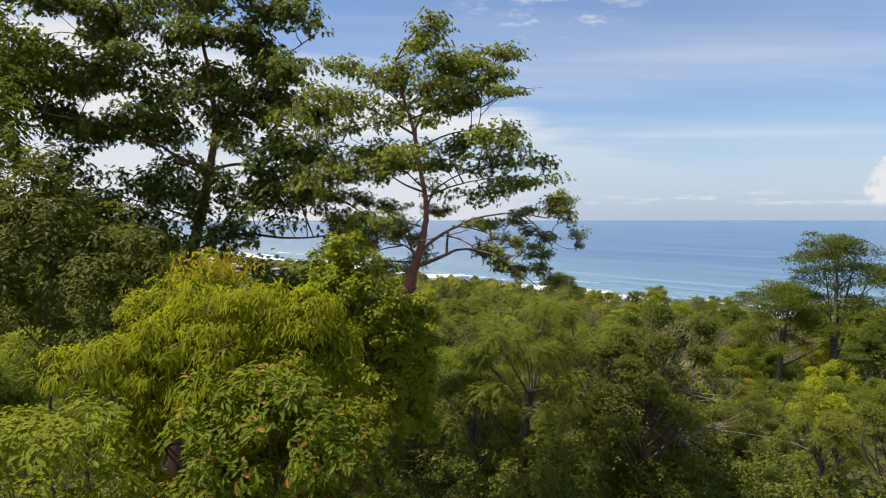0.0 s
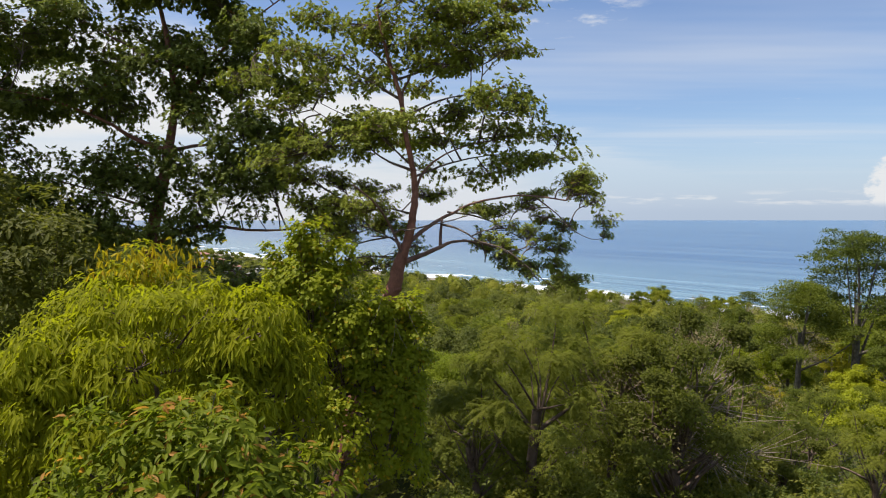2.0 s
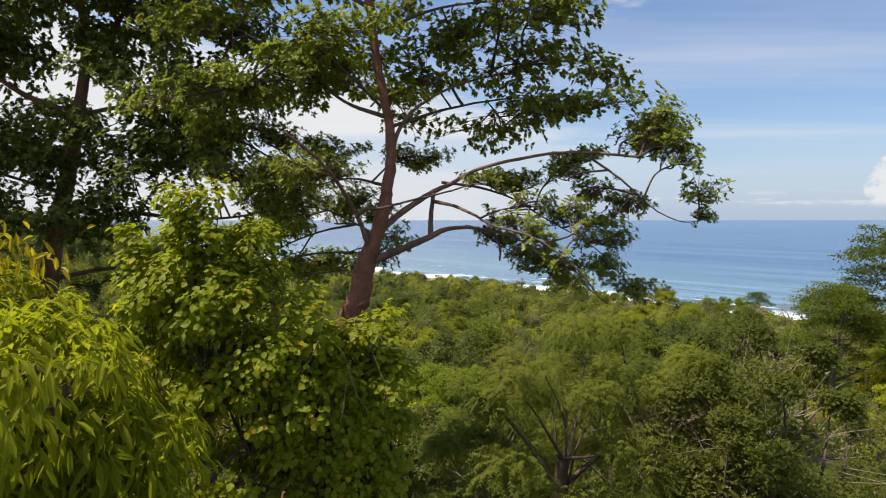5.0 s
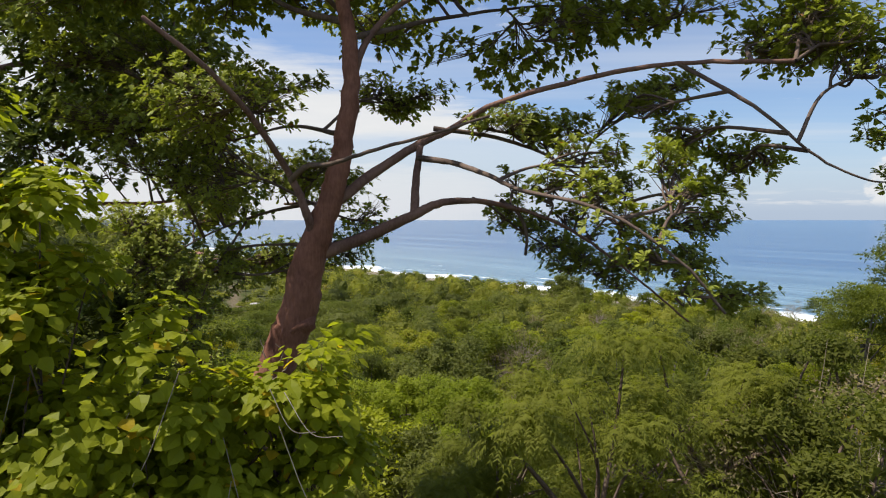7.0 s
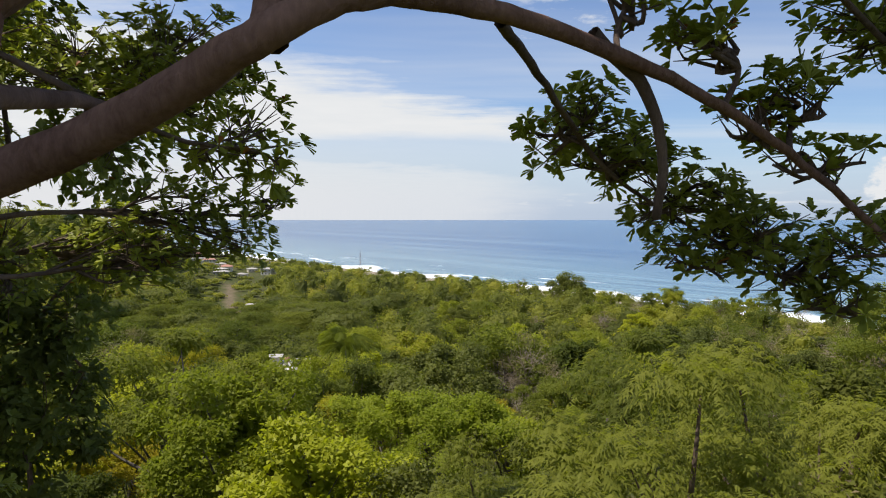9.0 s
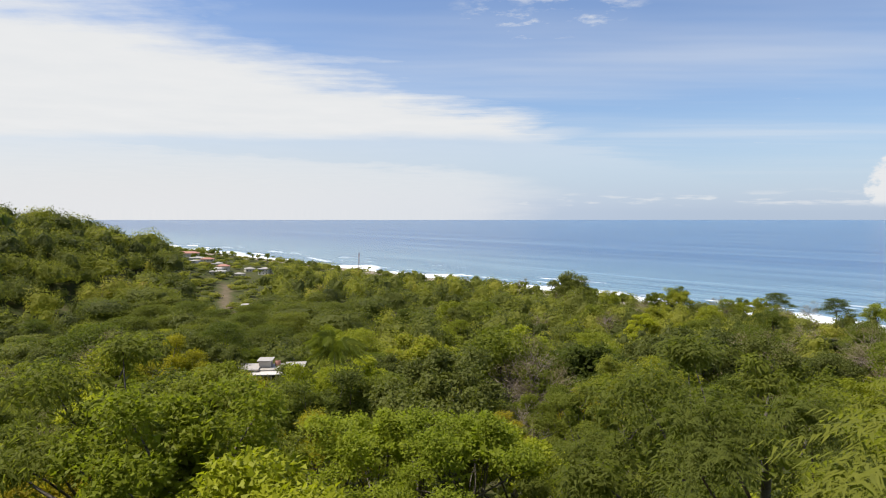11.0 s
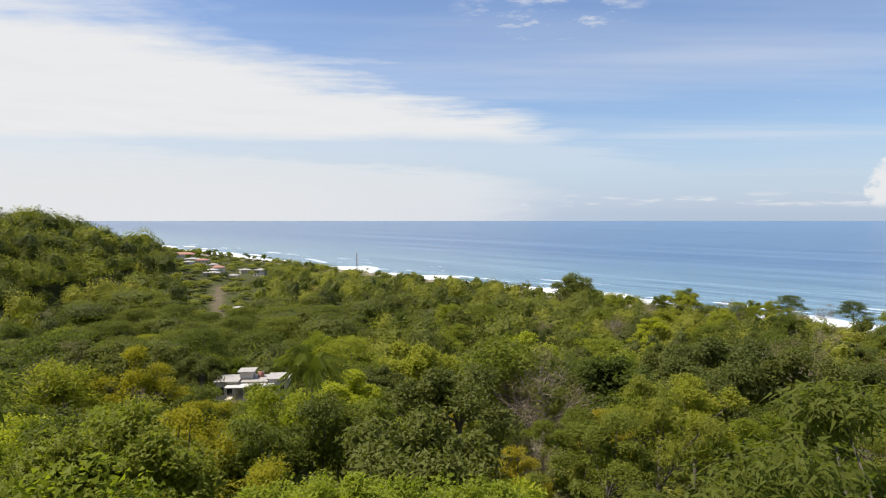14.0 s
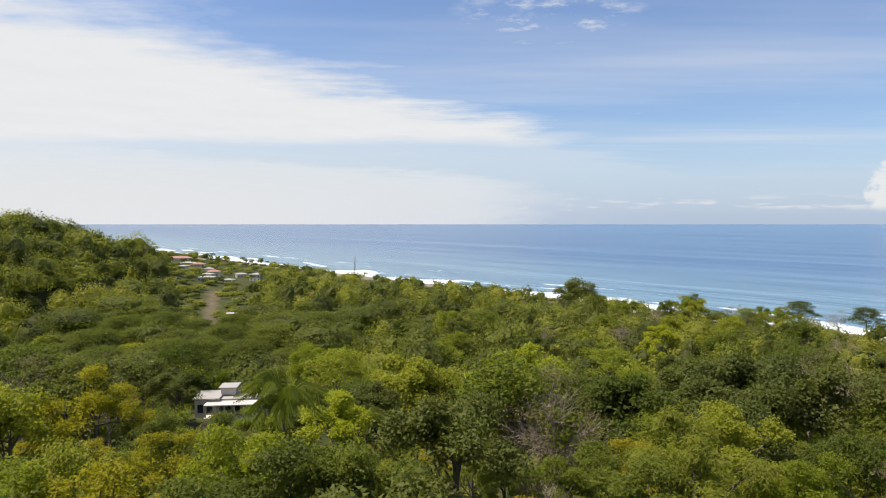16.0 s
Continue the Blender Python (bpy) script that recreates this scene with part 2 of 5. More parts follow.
track = n.math("ABSOLUTE", n.math("ADD", n.math("ADD", g[0], 131.0), n.math("MULTIPLY_ADD", g[1], 0.345, -145.6)))
track = n.math("MULTIPLY", n.smooth(n.math("ADD", track, n.math("MULTIPLY", n.noise(pos, 0.09, 5), 16.0)), 15.0, 9.0), n.math("MULTIPLY", n.smooth(g[1], 385, 400), n.smooth(g[1], 560, 530)))
soil = n.mix(sand, soil, n.mix(n.noise(pos, 0.6, 4), (0.20, 0.165, 0.125, 1), (0.33, 0.28, 0.22, 1)))
soil = n.mix(track, soil, n.mix(n.noise(pos, 0.25, 5), (0.065, 0.062, 0.028, 1), (0.18, 0.135, 0.095, 1)))
p = n.add("ShaderNodeBsdfPrincipled", **{"Base Color": soil, "Roughness": 0.95, "Specular IOR Level": 0.1, "Normal": bump(n, n.noise(pos, 2.5, 5), 0.8, 0.3)})
finish(n, p.outputs[0])

water_mat, n = material("sea_water")
pos = n.add("ShaderNodeNewGeometry").outputs["Position"]
g = n.xyz(pos)
off = n.math("DIVIDE", n.math("SUBTRACT", n.math("ADD", g[1], n.math("MULTIPLY", g[0], -SHORE_K)), SHORE_Y), math.hypot(1, SHORE_K))
along = n.math("DIVIDE", n.math("SUBTRACT", g[0], n.math("MULTIPLY", g[1], -SHORE_K)), math.hypot(1, SHORE_K))
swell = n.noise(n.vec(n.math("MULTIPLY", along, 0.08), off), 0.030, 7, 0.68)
ripple = n.noise(n.vec(n.math("MULTIPLY", along, 0.5), off), 0.45, 4, 0.6)
body = n.mix(n.smooth(off, 20, 520), (0.150, 0.245, 0.290, 1), (0.028, 0.104, 0.225, 1))
# Far water turns paler: the haze near the horizon is mixed into its colour.
body = n.mix(n.smooth(off, 700, 5000), body, (0.046, 0.142, 0.275, 1))
# Swell bands and fine wave lines: wave shading put into the base colour.
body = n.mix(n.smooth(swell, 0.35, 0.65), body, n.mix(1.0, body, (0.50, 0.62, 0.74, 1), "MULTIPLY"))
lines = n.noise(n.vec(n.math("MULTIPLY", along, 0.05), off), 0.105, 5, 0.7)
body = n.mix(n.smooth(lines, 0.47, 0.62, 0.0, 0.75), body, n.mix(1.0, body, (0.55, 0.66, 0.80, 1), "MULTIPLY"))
streak = n.noise(n.vec(n.math("MULTIPLY", along, 0.03), off), 0.011, 6, 0.7)
body = n.mix(n.smooth(streak, 0.46, 0.66, 0.0, 0.40), body, (0.18, 0.29, 0.38, 1))
ragged = n.math("ADD", off, n.math("MULTIPLY_ADD", n.noise(n.vec(n.math("MULTIPLY", along, 0.5), off), 0.022, 6, 0.65), 50, -25))
lace = n.noise(pos, 0.30, 6, 0.7)
reach = n.smooth(n.noise(n.vec(along, 0.0), 0.0075, 2, 0.4), 0.42, 0.62, -12.0, 18.0)
surf = n.smooth(n.math("SUBTRACT", ragged, reach), 30, 17)
break_at = n.noise(n.vec(n.math("MULTIPLY", along, 0.28), off), 0.040, 6, 0.65)
outer = n.math("MULTIPLY", n.smooth(break_at, 0.57, 0.64), n.smooth(off, 120, 60))
foam = n.math("MULTIPLY", n.math("MAXIMUM", surf, outer), n.smooth(lace, 0.28, 0.46), clamp=True)
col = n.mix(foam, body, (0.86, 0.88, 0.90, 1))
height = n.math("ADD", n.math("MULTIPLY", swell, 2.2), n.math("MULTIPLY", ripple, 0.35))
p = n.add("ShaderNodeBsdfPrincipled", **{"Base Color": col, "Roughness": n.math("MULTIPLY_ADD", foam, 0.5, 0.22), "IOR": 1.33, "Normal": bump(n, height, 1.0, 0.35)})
finish(n, p.outputs[0])

# ---- geometry helpers ----
rng = np.random.default_rng(7)


def mesh_from(name, verts, faces, mats, face_mats=None, smooth=False, tint=None):
    """verts (n, 3); faces: a list of integer arrays (m, 3) or (m, 4)."""
    me = bpy.data.meshes.new(name)
    verts = np.asarray(verts, np.float32)
    counts = np.concatenate([np.full(len(f), f.shape[1], np.int32) for f in faces])
    loops = np.concatenate([f.ravel() for f in faces]).astype(np.int32)
    me.vertices.add(len(verts))
    me.vertices.foreach_set("co", verts.ravel())
    me.loops.add(len(loops))
    me.loops.foreach_set("vertex_index", loops)
    me.polygons.add(len(counts))
    starts = np.zeros(len(counts), np.int32)
    starts[1:] = np.cumsum(counts)[:-1]
    me.polygons.foreach_set("loop_start", starts)
    me.polygons.foreach_set("loop_total", counts)
    for m in mats:
        me.materials.append(m)
    if face_mats is not None:
        me.polygons.foreach_set("material_index", np.asarray(face_mats, np.int32))
    me.polygons.foreach_set("use_smooth", np.full(len(counts), smooth))
    me.update(calc_edges=True)
    if tint is not None:
        me.attributes.new("tint", "FLOAT", "POINT").data.foreach_set("value", np.asarray(tint, np.float32))
    return me


def unit(v):
    return v / np.maximum(np.linalg.norm(v, axis=-1, keepdims=True), 1e-9)


def leaves(at, along, face, length, width, fine=False, small=False, fold=0.25, droop=0.0, blade=(0.42, 0.46), reach=(0.33, 0.72)):
    """One folded leaf for each row: at its foot, along its midrib, face its upper side. Returns verts, faces."""
    n = len(at)
    along = unit(along)
    side = unit(np.cross(along, face))
    face = np.cross(side, along)
    L, W = np.broadcast_to(length, n)[:, None], np.broadcast_to(width, n)[:, None]
    w1, w2 = blade
    down = np.array([0, 0, -1.0])
    tip = at + along * L + down * L * droop
    if small:
        v = np.stack([at + side * W * 0.5, tip, at - side * W * 0.5], 1).reshape(-1, 3)
        return v, [np.arange(n)[:, None] * 3 + [0, 1, 2]]
    if not fine:
        mid = at + along * L * 0.5
        a, b = mid + side * W * 0.5 + face * W * fold, mid - side * W * 0.5 + face * W * fold
        v = np.stack([at, a, tip, b], 1).reshape(-1, 3)
        k = np.arange(n)[:, None] * 4
        return v, [np.concatenate([k + [0, 1, 2], k + [0, 2, 3]])]
    m = at + along * L * 0.55 + down * L * droop * 0.25
    s1, s2 = at + along * L * reach[0] + down * L * droop * 0.1, at + along * L * reach[1] + down * L * droop * 0.5
    v = np.stack([at, m, tip, s1 + side * W * w1 + face * W * fold, s2 + side * W * w2 + face * W * fold,
                  s1 - side * W * w1 + face * W * fold, s2 - side * W * w2 + face * W * fold], 1).reshape(-1, 3)
    k = np.arange(n)[:, None] * 7
    return v, [np.concatenate([k + [0, 3, 1], k + [0, 1, 5]]), np.concatenate([k + [3, 4, 2, 1], k + [1, 2, 6, 5]])]


def tube(path, radii, sides=7, rough=0.0):
    """A tapering tube along a path of points. Returns verts, faces (quads)."""
    path, radii = np.asarray(path, float), np.asarray(radii, float)
    tan = unit(np.gradient(path, axis=0))
    ref = np.array([0.31, 0.95, 0.05])
    u = unit(np.cross(tan, ref))
    v = np.cross(tan, u)
    ang = np.arange(sides) * 2 * np.pi / sides
    rr = np.repeat(radii[:, None], sides, 1)
    if rough:
        rr = rr * (1 + rough * rng.normal(size=rr.shape))
    ring = path[:, None] + rr[..., None] * (np.cos(ang)[None, :, None] * u[:, None] + np.sin(ang)[None, :, None] * v[:, None])
    i, j = np.arange(len(path) - 1)[:, None] * sides, np.arange(sides)[None]
    k = (j + 1) % sides
    quads = np.stack([i + j, i + k, i + sides + k, i + sides + j], -1).reshape(-1, 4)
    return ring.reshape(-1, 3), [quads]


def join(pieces):
    """Joins (verts, faces) pieces."""
    verts, faces, o = [], [], 0
    for v, fs in pieces:
        verts.append(v)
        faces += [f + o for f in fs]
        o += len(v)
    return np.concatenate(verts), faces


def curve_path(points, steps=5, wobble=0.0):
    """A smooth path through a few points (Catmull-Rom)."""
    p = np.asarray(points, float)
    q = np.vstack([2 * p[0] - p[1], p, 2 * p[-1] - p[-2]])
    out = []
    for i in range(1, len(q) - 2):
        for t in np.arange(steps) / steps:
            a, b, c, e = q[i - 1], q[i], q[i + 1], q[i + 2]
            out.append(0.5 * (2 * b + (c - a) * t + (2 * a - 5 * b + 4 * c - e) * t * t + (3 * b - a - 3 * c + e) * t ** 3))
    out.append(p[-1])
    out = np.array(out)
    if wobble:
        out[1:-1] += rng.normal(size=(len(out) - 2, 3)) * wobble
    return out


def part(name, me, parent, label=""):
    ob = new(name, me)
    ob.parent = parent
    return tagged(ob, label) if label else ob


def balls(n):
    return unit(rng.normal(size=(n, 3)))


# ---- ground ----


def ground_z(x, y):
    """Height of the land: the hill under the way, the coastal plain, the wooded hill beyond."""
    x, y = np.asarray(x, float), np.asarray(y, float)
    inland = (SHORE_Y + SHORE_K * x - y) / math.hypot(1, SHORE_K)
    plain = SEA_Z + np.clip(inland, -400, 40) * 0.06 + 3.0 * np.clip((inland - 30) / 200, 0, 1)
    near = 41 * np.exp(-(((y - 18) / 132) ** 2 + ((x - 20) / 190) ** 2))
    rise = 12 * np.exp(-(((x - 150) / 80) ** 2 + ((y - 130) / 90) ** 2))
    hill = 50.5 * np.exp(-(np.abs((x + 362) / 142) ** 4.5 + ((y - 455) / 170) ** 2))
    spur = 8.5 * np.exp(-(((x + 48) / 42) ** 2 + ((y - 168) / 55) ** 2)) + 2.5 * np.exp(-(((x + 43) / 20) ** 2 + ((y - 193) / 20) ** 2))
    folds = 1.2 * np.sin(x / 17 + 1) * np.cos(y / 23) + 0.6 * np.sin(x / 7 + y / 9)
    return plain + near + rise + hill + spur + np.where(inland > 30, np.clip((inland - 30) / 60, 0, 1) * folds, 0)


def build_ground():
    n = 180
    sx = np.sinh(np.linspace(-1, 1, n) * 5.2) / math.sinh(5.2) * 14000
    sy = np.sinh(np.linspace(-1, 1, n) * 5.2) / math.sinh(5.2) * 14000 + 120
    X, Y = np.meshgrid(sx, sy)
    v = np.stack([X, Y, ground_z(X, Y)], -1).reshape(-1, 3)
    i = (np.arange(n - 1)[:, None] * n + np.arange(n - 1)[None]).ravel()
    ob = new("ground", mesh_from("ground", v, [np.stack([i, i + 1, i + n + 1, i + n], -1)], [ground_mat], smooth=True))
    tagged(ob, "wooded hillside and coastal plain running down to a sandy shore", "ground", kind="structure")
    v = np.array([(-14000, 0, SEA_Z), (14000, 0, SEA_Z), (14000, 14000, SEA_Z), (-14000, 14000, SEA_Z)], float)
    v[0, 1], v[1, 1] = SHORE_Y - 60 - SHORE_K * 14000, SHORE_Y - 60 + SHORE_K * 14000
    ob = new("sea", mesh_from("sea", v, [np.array([[0, 1, 2, 3]])], [water_mat]))
    tagged(ob, "blue ocean with swell lines and white surf", "sea", kind="structure")


build_ground()

# ---- trees ----


def crown_blobs(count, radius, height, flat=0.55, size=1.0):
    """Centres and radii of the leaf masses of a round crown whose foot is at z = 0: rounded heads, each made of several tufts."""
    heads = max(count // 6, 4)
    i = np.arange(heads) + 0.5
    up = np.clip(1.0 - 1.22 * i / heads + rng.normal(size=heads) * 0.06, -0.3, 1.0)
    a = i * 2.399 + rng.normal(size=heads) * 0.35
    d = np.stack([np.cos(a) * np.sqrt(1 - up ** 2), np.sin(a) * np.sqrt(1 - up ** 2), up], -1)
    big = d * np.array([radius, radius, height * flat]) * rng.uniform(0.52, 0.86, (heads, 1))
    wide = size * radius * rng.uniform(0.40, 0.58, heads) * min(1.2, math.sqrt(12 / heads))
    k = np.repeat(np.arange(heads), 6)
    e = unit(balls(len(k)) + d[k] * 0.75 + np.array([0, 0, 0.45]))
    c = big[k] + e * (wide[k] * rng.uniform(0.35, 0.80, len(k)))[:, None] * np.array([1, 1, 0.8])
    c[:, 2] += height * 0.42
    return c, wide[k] * rng.uniform(0.34, 0.58, len(k))


def crown_heart(centres, sizes, length, width, share=9):
    """Larger, sparser leaves deep in the crown, which keep the light out of it."""
    k = np.repeat(np.arange(len(centres)), share)
    mid = centres.mean(0)
    at = mid + (centres[k] - mid) * rng.uniform(0.15, 0.68, (len(k), 1)) + rng.normal(size=(len(k), 3)) * (sizes[k] * 0.3)[:, None]
    face = unit(rng.normal(size=at.shape) + np.array([0, 0, 1.2]))
    return leaves(at, unit(np.cross(face, rng.normal(size=at.shape))), face, length * 2.0, width * 2.6, small=True)


def blob_leaves(centres, sizes, per, length, width, squash=0.75, droop=0.0, small=False):
    """Leaves on and just inside the skins of the leaf masses."""
    k = np.repeat(np.arange(len(centres)), per)
    d = balls(len(k))
    d[:, 2] = np.where(rng.random(len(k)) < 0.6, np.abs(d[:, 2]), d[:, 2])
    stretch = rng.uniform(0.72, 1.38, (len(centres), 3)) * np.array([1, 1, squash])
    at = centres[k] + d * (sizes[k] * rng.uniform(0.35, 1.22, len(k)) ** 0.8)[:, None] * stretch[k]
    face = unit(d * 0.6 + np.array([0, 0, 0.5]) + rng.normal(size=d.shape) * 0.4)
    along = unit(np.cross(face, rng.normal(size=d.shape)) + d * 0.45 + np.array([0, 0, -droop * 0.8]))
    s = rng.uniform(0.7, 1.3, len(k))
    return leaves(at, along, face, length * s, width * s, small=small, droop=droop)


def pinnate_sprays(centres, sizes, per, length=0.62, leaflet=0.24, pairs=5):
    """Drooping feathered leaves: leaflets in pairs along an arching rib."""
    k = np.repeat(np.arange(len(centres)), per)
    d = unit(balls(len(k)) + np.array([0, 0, 0.35]))
    at = centres[k] + d * (sizes[k] * rng.uniform(0.45, 1.0, len(k)))[:, None] * np.array([1, 1, 0.75])
    out = unit(d * np.array([1, 1, 0.5]) + rng.normal(size=d.shape) * 0.35)
    long = length * rng.uniform(0.6, 1.25, len(k))
    side = unit(np.cross(out, np.array([0, 0, 1.0])))
    sets = []
    for j in range(pairs):
        s = (j + 0.6) / pairs
        foot = at + out * (long * s)[:, None] + np.array([0, 0, -0.5]) * (long * s * s)[:, None]
        for sign in (1, -1):
            along = unit(side * sign + out * 0.7 + np.array([0, 0, -0.9]) + rng.normal(size=d.shape) * 0.15)
            sets.append(leaves(foot, along, np.array([0, 0, 1.0]) + d * 0.6, leaflet * rng.uniform(0.7, 1.2, len(k)), leaflet * 0.27, small=True))
    return join(sets)


def lumps(count=7):
    """A lumpy radius over all directions, near 1."""
    k, ph, am = balls(count) * rng.uniform(3.0, 9.0, (count, 1)), rng.uniform(0, 6.3, count), rng.uniform(0.05, 0.12, count)
    return lambda d: 1 + (np.cos(d @ k.T + ph) * am).sum(-1)


def hull(centre, radii, bulge, rows=6, cols=11, low=-0.5):
    """An uneven dome; inside a crown, an added solid core that keeps light out."""
    el = np.linspace(math.asin(low), math.pi / 2, rows)
    a = np.arange(cols) * 2 * np.pi / cols
    d = np.stack([np.cos(el)[:, None] * np.cos(a), np.cos(el)[:, None] * np.sin(a), np.repeat(np.sin(el)[:, None], cols, 1)], -1).reshape(-1, 3)
    v = centre + d * np.asarray(radii) * (bulge(d) + rng.normal(size=len(d)) * 0.04)[:, None]
    i, j = np.arange(rows - 1)[:, None] * cols, np.arange(cols)[None]
    k = (j + 1) % cols
    return v, [np.stack([i + j, i + k, i + cols + k, i + cols + j], -1).reshape(-1, 4)]


def dome_leaves(centre, radii, bulge, count, length, width, low=-0.35):
    """Leaf sprays over an uneven dome."""
    d = balls(int(count * 2.2))
    d = d[d[:, 2] > low][:count]
    at = centre + d * np.asarray(radii) * (bulge(d) * rng.uniform(0.84, 1.14, len(d)))[:, None]
    face = unit(d / np.asarray(radii) * max(radii) + rng.normal(size=d.shape) * 0.42 + np.array([0, 0, 0.15]))
    along = unit(np.cross(face, rng.normal(size=d.shape)) + d * 0.3)
    s = rng.uniform(0.6, 1.35, len(d))
    return leaves(at - along * (length * 0.5 * s)[:, None], along, face, length * s, width * s, small=True)


def limbs_to(root, targets, r0, share=1.0, sides=5):
    """Curved boughs from the head of a trunk to points in the crown."""
    out = []
    for t in targets:
        if rng.random() > share:
            continue
        m = root * 0.45 + t * 0.55 + rng.normal(size=3) * 0.06 * np.linalg.norm(t - root) + np.array([0, 0, 0.05 * np.linalg.norm(t - root)])
        p = curve_path([root, m, t], 4)
        out.append(tube(p, np.linspace(r0, r0 * 0.22, len(p)), sides))
    return out


def make_tree(name, height, radius, leaf_mat, bark, blobs=22, per=90, length=0.45, width=0.26, depth=0.8, label="", droop=0.0, layered=False, sides=6, size=1.0, jitter=0.25, small=False, bare=11, pinnate=False):
    """A standing tree whose foot is at the origin: trunk with boughs, and a crown."""
    foot = new(name)
    head = np.array([rng.normal() * 0.3, rng.normal() * 0.3, height * (0.55 if not layered else 0.6)])
    if layered:
        c = []
        for level in range(5 if jitter > 1 else 0):             # spreading boughs, each with a flat spray of foliage
            for k in range((6, 6, 5, 4, 2)[level]):
                ang, rr = k * 1.3 + level * 0.7 + rng.normal() * 0.4, radius * (1.0, 1.0, 0.85, 0.6, 0.25)[level] * rng.uniform(0.45, 1.0)
                at = np.array([math.cos(ang) * rr, math.sin(ang) * rr, height * (0.52 + 0.105 * level) + rng.normal() * 0.7])
                c.append(at + rng.normal(size=(blobs // 23, 3)) * np.array([radius * 0.17, radius * 0.17, 0.8]))
        for level in range(0 if jitter > 1 else 5):
            m = blobs // 5
            ang = rng.uniform(0, 2 * np.pi, m)
            rr = radius * np.sqrt(rng.uniform(0.05, 1, m)) * (1 - 0.13 * level)
            c.append(np.stack([np.cos(ang) * rr, np.sin(ang) * rr, height * (0.62 + 0.085 * level) - rr * 0.12 + rng.normal(size=m) * jitter], -1))
        c, s = np.concatenate(c), None
        s = np.full(len(c), radius * (0.24 if jitter < 1 else 0.18)) * rng.uniform(0.8, 1.25, len(c))
        lv = blob_leaves(c, s, per, length, width, squash=0.24 if jitter < 1 else 0.42, droop=droop, small=small)
    else:
        c, s = crown_blobs(blobs, radius, height * depth, size=size)
        c[:, 2] += height * (1 - depth)
        lv = pinnate_sprays(c, s, per, length, width) if pinnate else join([blob_leaves(c, s, per, length, width, droop=droop, small=small), crown_heart(c, s, length, width)])
    sway = rng.normal(size=2) * 0.4
    trunk = curve_path([(0, 0, -1.0), (sway[0] * 0.5, sway[1] * 0.5, height * 0.25), head], 4)
    pieces = [tube(trunk, np.linspace(height * 0.022, height * 0.014, len(trunk)), sides)]
    for t in c[::max(len(c) // bare, 1)]:
        pieces += limbs_to(trunk[rng.integers(len(trunk) // 2, len(trunk))], [t], height * rng.uniform(0.005, 0.010), 0.9, 3)
    v, f = join(pieces)
    part("trunk", mesh_from(name + "_trunk", v, f, [bark], smooth=True), foot)
    part("crown", mesh_from(name + "_crown", lv[0], lv[1], [leaf_mat]), foot)
    return tagged(foot, label, "tree", "forest trees")


def make_bare(name, height, radius, label):
    """A leafless tree with a broom of pale twigs."""
    foot = new(name)
    trunk = curve_path([(0, 0, -1), (0.2, 0.1, height * 0.3), (0, 0.3, height * 0.5)], 4)
    pieces = [tube(trunk, np.linspace(height * 0.02, height * 0.014, len(trunk)), 6)]
    head = trunk[-1]
    for i in range(16):
        d = balls(1)[0]
        d[2] = abs(d[2]) * 0.9 + 0.15
        end = head + d * np.array([radius, radius, height * 0.5]) * rng.uniform(0.7, 1)
        p = curve_path([head * rng.uniform(0.75, 1), (head + end) / 2 + rng.normal(size=3) * 0.4, end], 4)
        pieces.append(tube(p, np.linspace(height * 0.0045, 0.012, len(p)), 4))
        for j in range(30):
            a = p[rng.integers(3, len(p))]
            e = a + (d + rng.normal(size=3) * 0.7) * radius * rng.uniform(0.18, 0.42)
            q = curve_path([a, (a + e) / 2 + rng.normal(size=3) * 0.08, e], 2)
            pieces.append(tube(q, np.linspace(0.019, 0.007, len(q)), 3))
    v, f = join(pieces)
    part("trunk", mesh_from(name + "_wood", v, f, [bark_pale], smooth=True), foot)
    c, s = crown_blobs(30, radius, height * 0.7)
    c[:, 2] += height * 0.35
    lv = blob_leaves(c, s, 95, 0.17, 0.08, small=True)
    part("crown", mesh_from(name + "_crown", lv[0], lv[1], [leaf_dry]), foot)
    return tagged(foot, label, "tree", "forest trees")


